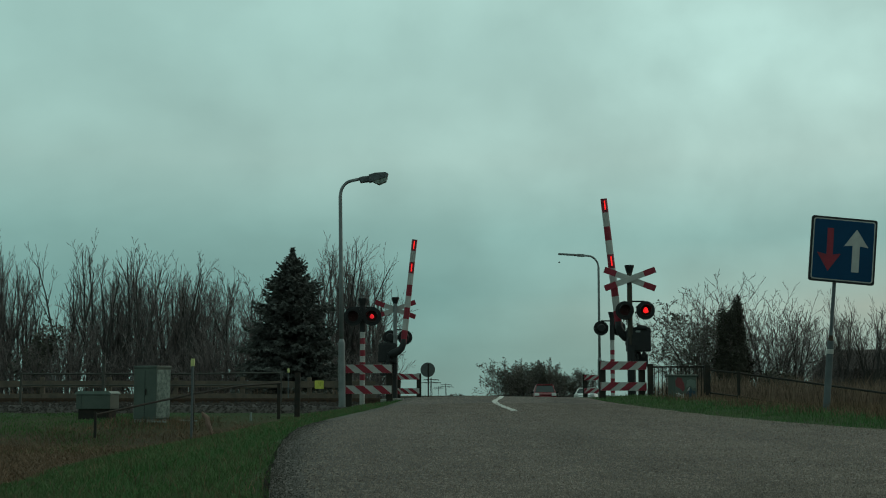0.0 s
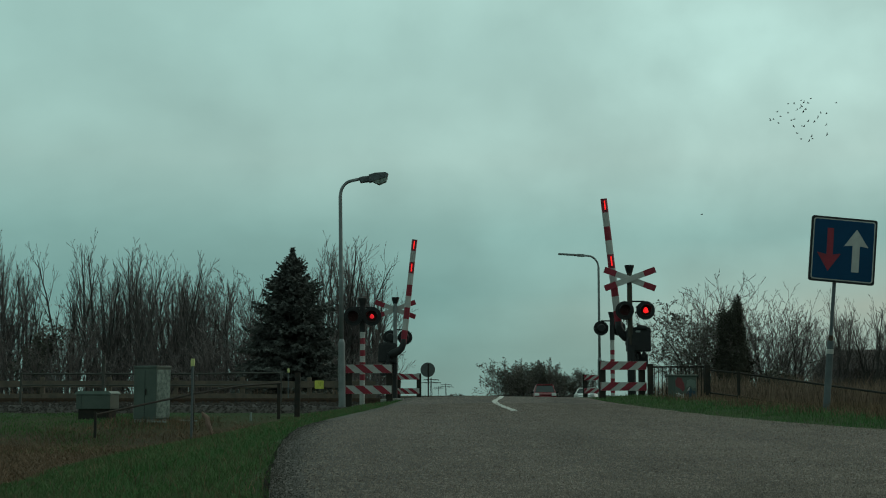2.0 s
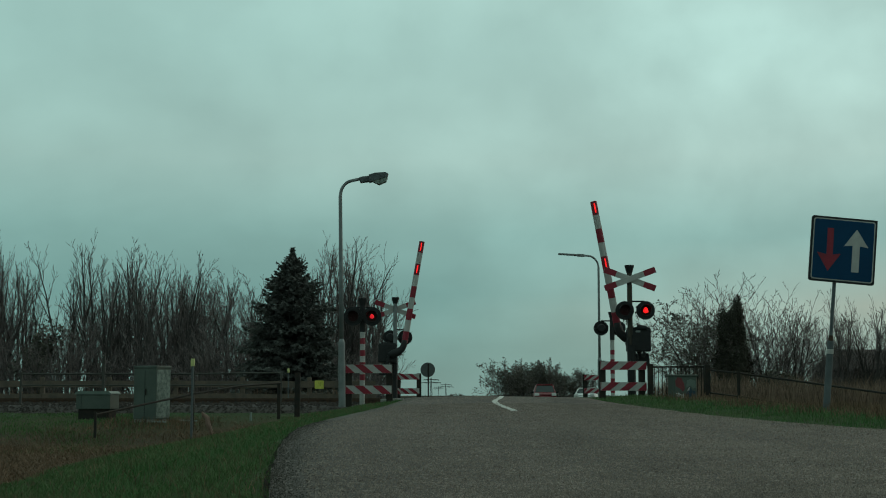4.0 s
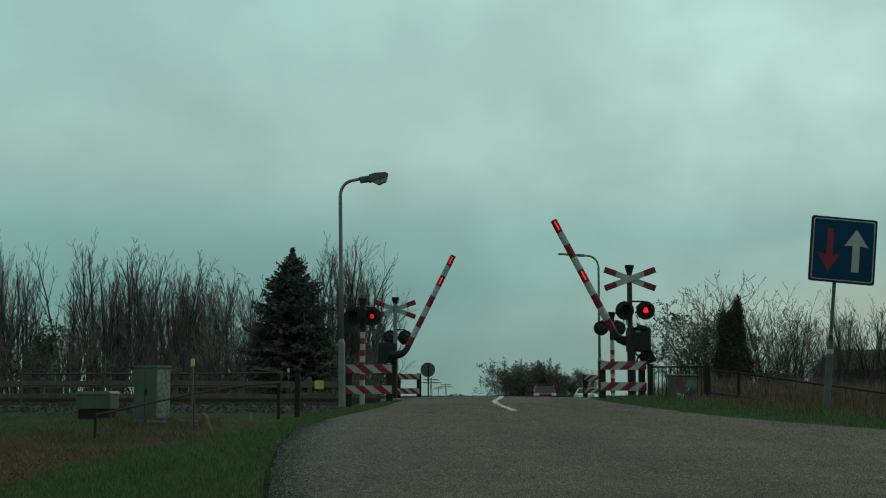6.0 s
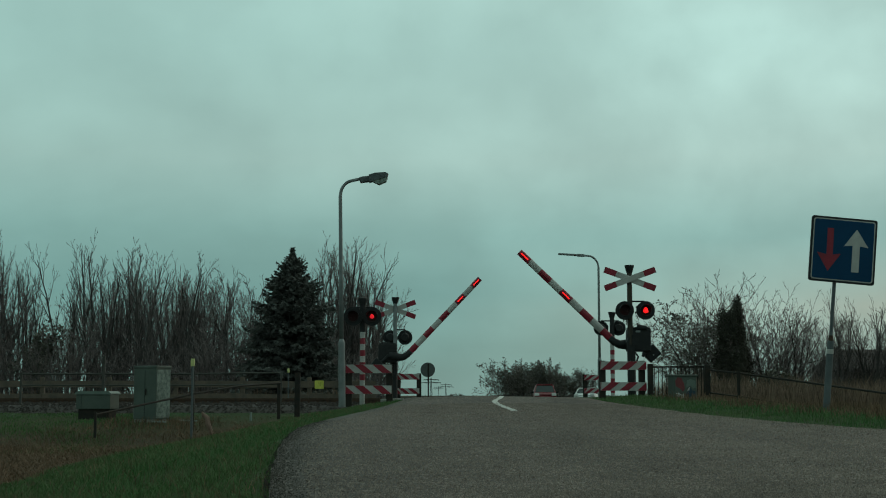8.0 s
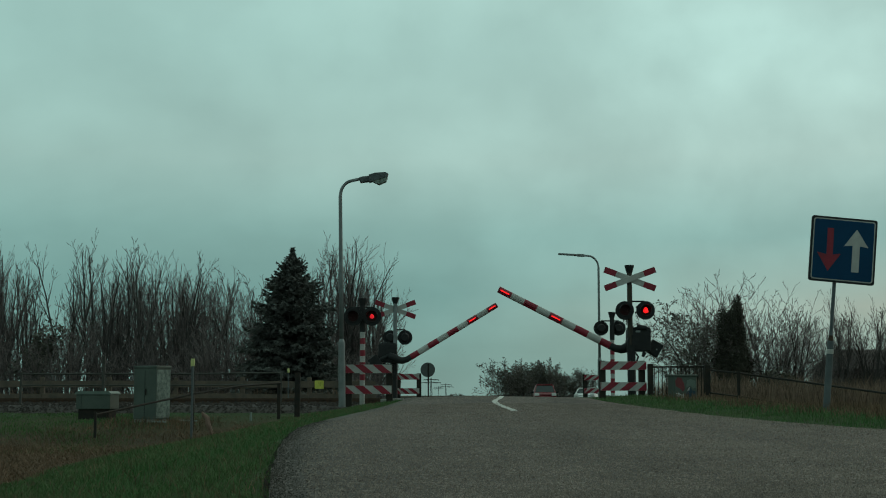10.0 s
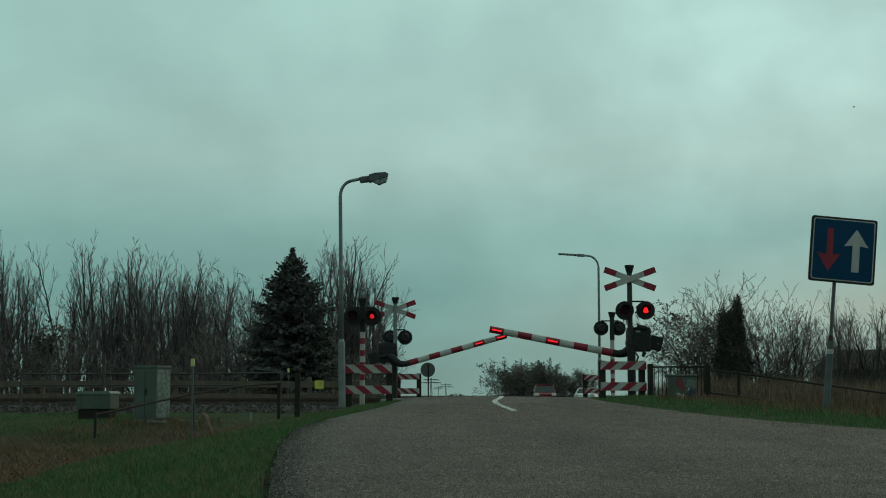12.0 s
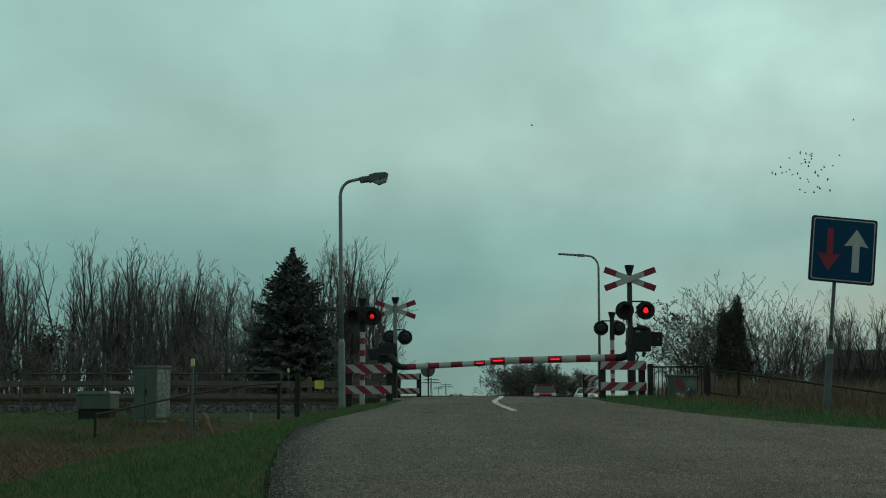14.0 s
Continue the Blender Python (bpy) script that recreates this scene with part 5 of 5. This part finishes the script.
rngg = random.Random(12)
blades("verge_grass", GRASS, "short green winter grass on the verge", scatter(rngg, 260000, -4.3, 0.3, 4.6, 28, verge_left), rngg, 0.025, 0.075, 0.0024, 1.0)
blades("verge_grass", STRAW, "pale dead blades among the green verge grass", scatter(rngg, 7000, -4.3, -0.6, 6, 26, verge_left), rngg, 0.05, 0.13, 0.0018, 1.3)
blades("verge_grass", GRASS, "short green winter grass beside the road", scatter(rngg, 44000, 2.9, 6.6, 10, 28, verge_right), rngg, 0.03, 0.10, 0.0042, 0.9)
blades("bank_grass", GRASS, "green grass on the railway bank", scatter(rngg, 42000, -10.2, -1.5, 20.5, 29.2, track_green), rngg, 0.04, 0.11, 0.006, 0.6)
blades("dry_grass", STRAW, "matted straw-brown dry grass in the ditch", scatter(rngg, 74000, -9.8, -1.9, 6, 27.5, ditch), rngg, 0.05, 0.24, 0.0036, 2.6)


blades("dry_grass", STRAW, "dead grass tufts round the equipment boxes", scatter(rngg, 900, -6.4, -4.2, 24.6, 26.4, lambda x, y: 0.7), rngg, 0.08, 0.24, 0.006, 0.9)


def reed_bed(x, y):
    out = x - edge(RIGHT, y)
    return (1 if y > 28.0 - (x - 5.3) * 2.1 else 0.05) * step(1.2, 2.2, out) * (0.75 + 0.5 * noise.noise((x * 0.8, y * 0.8, 9)))


blades("dry_grass", STRAW, "straw-brown tufts round the sign pole and verge", scatter(rngg, 15000, 3.6, 8.0, 13.5, 27, lambda x, y: step(0.45, 1.2, x - edge(RIGHT, y)) * (0.5 + 0.7 * noise.noise((x, y, 14)))), rngg, 0.12, 0.32, 0.005, 0.8)
blades("dead_reeds", REED, "tangled brown dead reeds behind the verge", scatter(rngg, 30000, 4.8, 13, 17.5, 31, reed_bed), rngg, 0.30, 0.72, 0.007, 0.45)
blades("dead_reeds", REED, "brown dead reeds along the far ditch", scatter(rngg, 8500, 6.9, 24, 38, 52, lambda x, y: 0.9), rngg, 0.5, 1.1, 0.013, 0.4)
blades("dead_reeds", REED, "brown dead reeds behind the plank fence", scatter(rngg, 10000, -24, -2.5, 42, 52, lambda x, y: 0.9), rngg, 0.5, 1.2, 0.013, 0.4)


# ---- birds ----
def bird():
    root = thing("bird", Matrix.Identity(4), "small dark bird in flight", "bird", "flying birds")
    bm = B()
    tube(bm, [(-0.12, 0, 0.0), (-0.07, 0, 0.01), (0.0, 0, 0.012), (0.07, 0, 0.015), (0.105, 0, 0.012)], [0.012, 0.03, 0.04, 0.028, 0.006], 8)
    part("body", bm, FEATHER, root)
    for s in (-1, 1):
        bm = B()
        top = [(0.05, 0.02 * s, 0.02), (-0.04, 0.02 * s, 0.02), (-0.05, 0.13 * s, 0.075), (-0.05, 0.22 * s, 0.06), (0.0, 0.19 * s, 0.075), (0.045, 0.11 * s, 0.08)]
        a = [bm.verts.new(v) for v in top]
        b = [bm.verts.new((x, y, z - 0.006)) for x, y, z in top]
        bm.faces.new(a), bm.faces.new(b[::-1])
        for i in range(6):
            bm.faces.new((a[i], b[i], b[(i + 1) % 6], a[(i + 1) % 6]))
        part("wing", bm, FEATHER, root)
    return root


FIRST_BIRD = bird()


# ---- what moves ----
# the relay runs a little unevenly: lateness of a change, and of the change back
UNEVEN = {3: (0.0, 0.035), 8: (0.035, 0.0), 16: (0.0, 0.024)}


def flash_rows(where, axis, start):
    """Turning of a lamp that glows on one side: half a turn at each change."""
    rows = [(0.0, start)]
    turn = start
    changes = []
    k = 0
    while 0.2445 + 0.6545 * k < 14.0:
        t = 0.2445 + 0.6545 * k + UNEVEN.get(k, (0, 0))[0]
        changes += [t, t + 0.262 + UNEVEN.get(k, (0, 0))[1]]
        k += 1
    for t in changes:
        if t > 13.9:
            break
        for i in range(3):
            rows.append((round(t * 30 + i) / 30, turn + 90 * i + (1 - i) * 0.5))
        turn += 180
    rows.append((14.0, turn))
    if axis == "z":
        return [(t, pose(*where, 0, 0, a)) for t, a in rows]
    return [(t, pose(*where, a, 0, 0)) for t, a in rows]


RIGHT_BOOM = ((0, 84.0), (3.2, 84.0), (3.5, 83.0), (4.0, 79.8), (4.5, 75.8), (5.0, 71.4), (5.5, 66.8), (6.0, 62.3), (6.5, 57.6), (7.0, 53.0), (7.5, 48.4), (8.0, 43.8), (8.5, 39.2), (9.0, 35.0),
              (9.5, 30.9), (10.0, 26.9), (10.5, 22.9), (11.0, 18.8), (11.5, 15.0), (12.0, 10.9), (12.5, 7.2), (13.0, 3.8), (13.5, 1.2), (14.0, -1.5))
LEFT_BOOM = ((0, 84.0), (3.2, 84.0), (3.5, 83.2), (4.0, 80.3), (4.5, 76.6), (5.0, 72.5), (5.5, 68.2), (6.0, 63.5), (6.5, 58.9), (7.0, 54.6), (7.5, 50.4), (8.0, 46.4), (8.5, 42.4), (9.0, 38.6),
             (9.5, 34.8), (10.0, 31.2), (10.5, 27.4), (11.0, 23.0), (11.5, 19.3), (12.0, 15.6), (12.5, 12.0), (13.0, 8.8), (13.5, 5.8), (14.0, 3.0))


# seconds, x, y, z
FLOCK_WAY = ((0.0, 53.44, 130.0, 26.75), (0.6, 45.00, 130.0, 26.75), (0.8, 41.67, 130.0, 26.92), (1.0, 38.66, 130.0, 27.09), (1.2, 36.75, 130.0, 27.14), (1.4, 35.21, 130.0, 27.14), (1.6, 34.62, 130.0, 27.25), (1.8, 34.33, 130.0, 26.92), (2.0, 34.82, 130.0, 26.59), (2.2, 36.45, 130.0, 26.20), (2.4, 39.01, 130.0, 25.92), (2.6, 41.63, 130.0, 25.75), (2.8, 44.95, 130.0, 25.20), (3.4, 52.77, 130.0, 23.98), (8.0, 63.75, 130.0, 25.09), (12.6, 51.23, 130.0, 26.48), (13.0, 44.64, 130.0, 25.75), (13.2, 41.02, 130.0, 23.70), (13.4, 38.52, 130.0, 22.60), (13.6, 36.92, 130.0, 21.99), (13.8, 35.66, 130.0, 21.66), (14.0, 35.11, 130.0, 21.44))
LONE_EAST = ((0.0, 7.29, 85.0, 8.35), (0.3, 8.04, 85.0, 8.60), (1.5, 13.41, 85.0, 10.45), (2.0, 16.27, 85.0, 11.38), (2.4, 18.37, 85.0, 11.49), (3.0, 21.42, 85.0, 11.24), (4.5, 30.39, 85.0, 10.85), (14.0, 85.56, 85.0, 8.88))
LONE_WEST = ((0.0, 128.92, 80.0, 18.55), (11.5, 28.88, 80.0, 17.52), (12.0, 24.52, 80.0, 17.18), (12.5, 20.53, 80.0, 16.80), (13.0, 15.63, 80.0, 16.26), (13.5, 10.75, 80.0, 16.36), (14.0, 5.29, 80.0, 16.08))
LONE_LATE = ((0.0, 148.07, 85.0, 21.54), (13.0, 36.44, 85.0, 19.16), (13.8, 27.79, 85.0, 17.96), (14.0, 25.99, 85.0, 17.41))


def motions():
    for (root, arm, bulbs, lamps), table in ((NEAR, RIGHT_BOOM), (FAR, LEFT_BOOM)):
        walk(arm, [(t, pose(*arm.location, 0, a, 0)) for t, a in table])
        for i, lit in lamps:
            if i == 8:
                lit.rotation_euler = (math.pi if root is FAR[0] else 0, 0, 0)
                continue
            flip = 180 if root is FAR[0] else 0
            first = (0 if i == 4 else 180) + flip
            if root is FAR[0]:
                first += 180
            walk(lit, flash_rows(tuple(lit.location), "x", first))
    for bulbs in (NEAR[2], POST_NEAR[1]):
        for bulb, first in zip(bulbs, (180, 0)):
            bulb.scale = (1, 1, 1) if bulbs is NEAR[2] else (0.85, 1, 0.8)
            walk(bulb, flash_rows(tuple(bulb.location), "z", first))
    for ob, (x, y, z), turn, sway, late in SWAYING:
        rows = []
        for k in range(21):
            t = 0.7 * k
            a = sway * (0.6 * math.sin(1.9 * t + late) + 0.4 * math.sin(3.3 * t + 2 * late))
            b = 0.5 * sway * math.sin(1.3 * t + 3 * late)
            rows.append((t, Matrix.Translation((x, y, z)) @ Matrix.Rotation(radians(a), 4, "Y") @ Matrix.Rotation(radians(b), 4, "X") @ Matrix.Rotation(radians(turn), 4, "Z")))
        walk(ob, rows)
    rng = random.Random(4)
    flock = [FIRST_BIRD] + [copy_thing(FIRST_BIRD, Matrix.Identity(4)) for _ in range(38)]
    for n, ob in enumerate(flock[:36]):
        a, r = rng.uniform(0, math.tau), 2.9 * rng.random() ** 0.5
        ox, oz, oy = r * math.cos(a), 0.85 * r * math.sin(a), rng.uniform(-3, 3)
        wob, phase = rng.uniform(0.1, 0.35), rng.uniform(0, 6)
        rows = []
        for i, (t, x, y, z) in enumerate(FLOCK_WAY):
            nxt = FLOCK_WAY[min(i + 1, len(FLOCK_WAY) - 1)]
            prv = FLOCK_WAY[max(i - 1, 0)]
            east = nxt[1] > prv[1]
            heading = 15 if east else 165
            rows.append((t, pose(x + ox * (1 + 0.12 * math.sin(t)) + wob * math.sin(2 * t + phase), y + oy, z + oz + wob * math.cos(1.7 * t + phase), rng.uniform(-60, 60), rng.uniform(-12, 12), heading + rng.uniform(-12, 12))))
        ob.scale = (0.95, 0.95, 0.95)
        walk(ob, rows)
    for ob, way, heading in ((flock[36], LONE_EAST, 5), (flock[37], LONE_WEST, 175), (flock[38], LONE_LATE, 175)):
        ob.scale = (0.65, 0.65, 0.65)
        walk(ob, [(t, pose(x, y, z, rng.uniform(-20, 20), 0, heading)) for t, x, y, z in way])


motions()
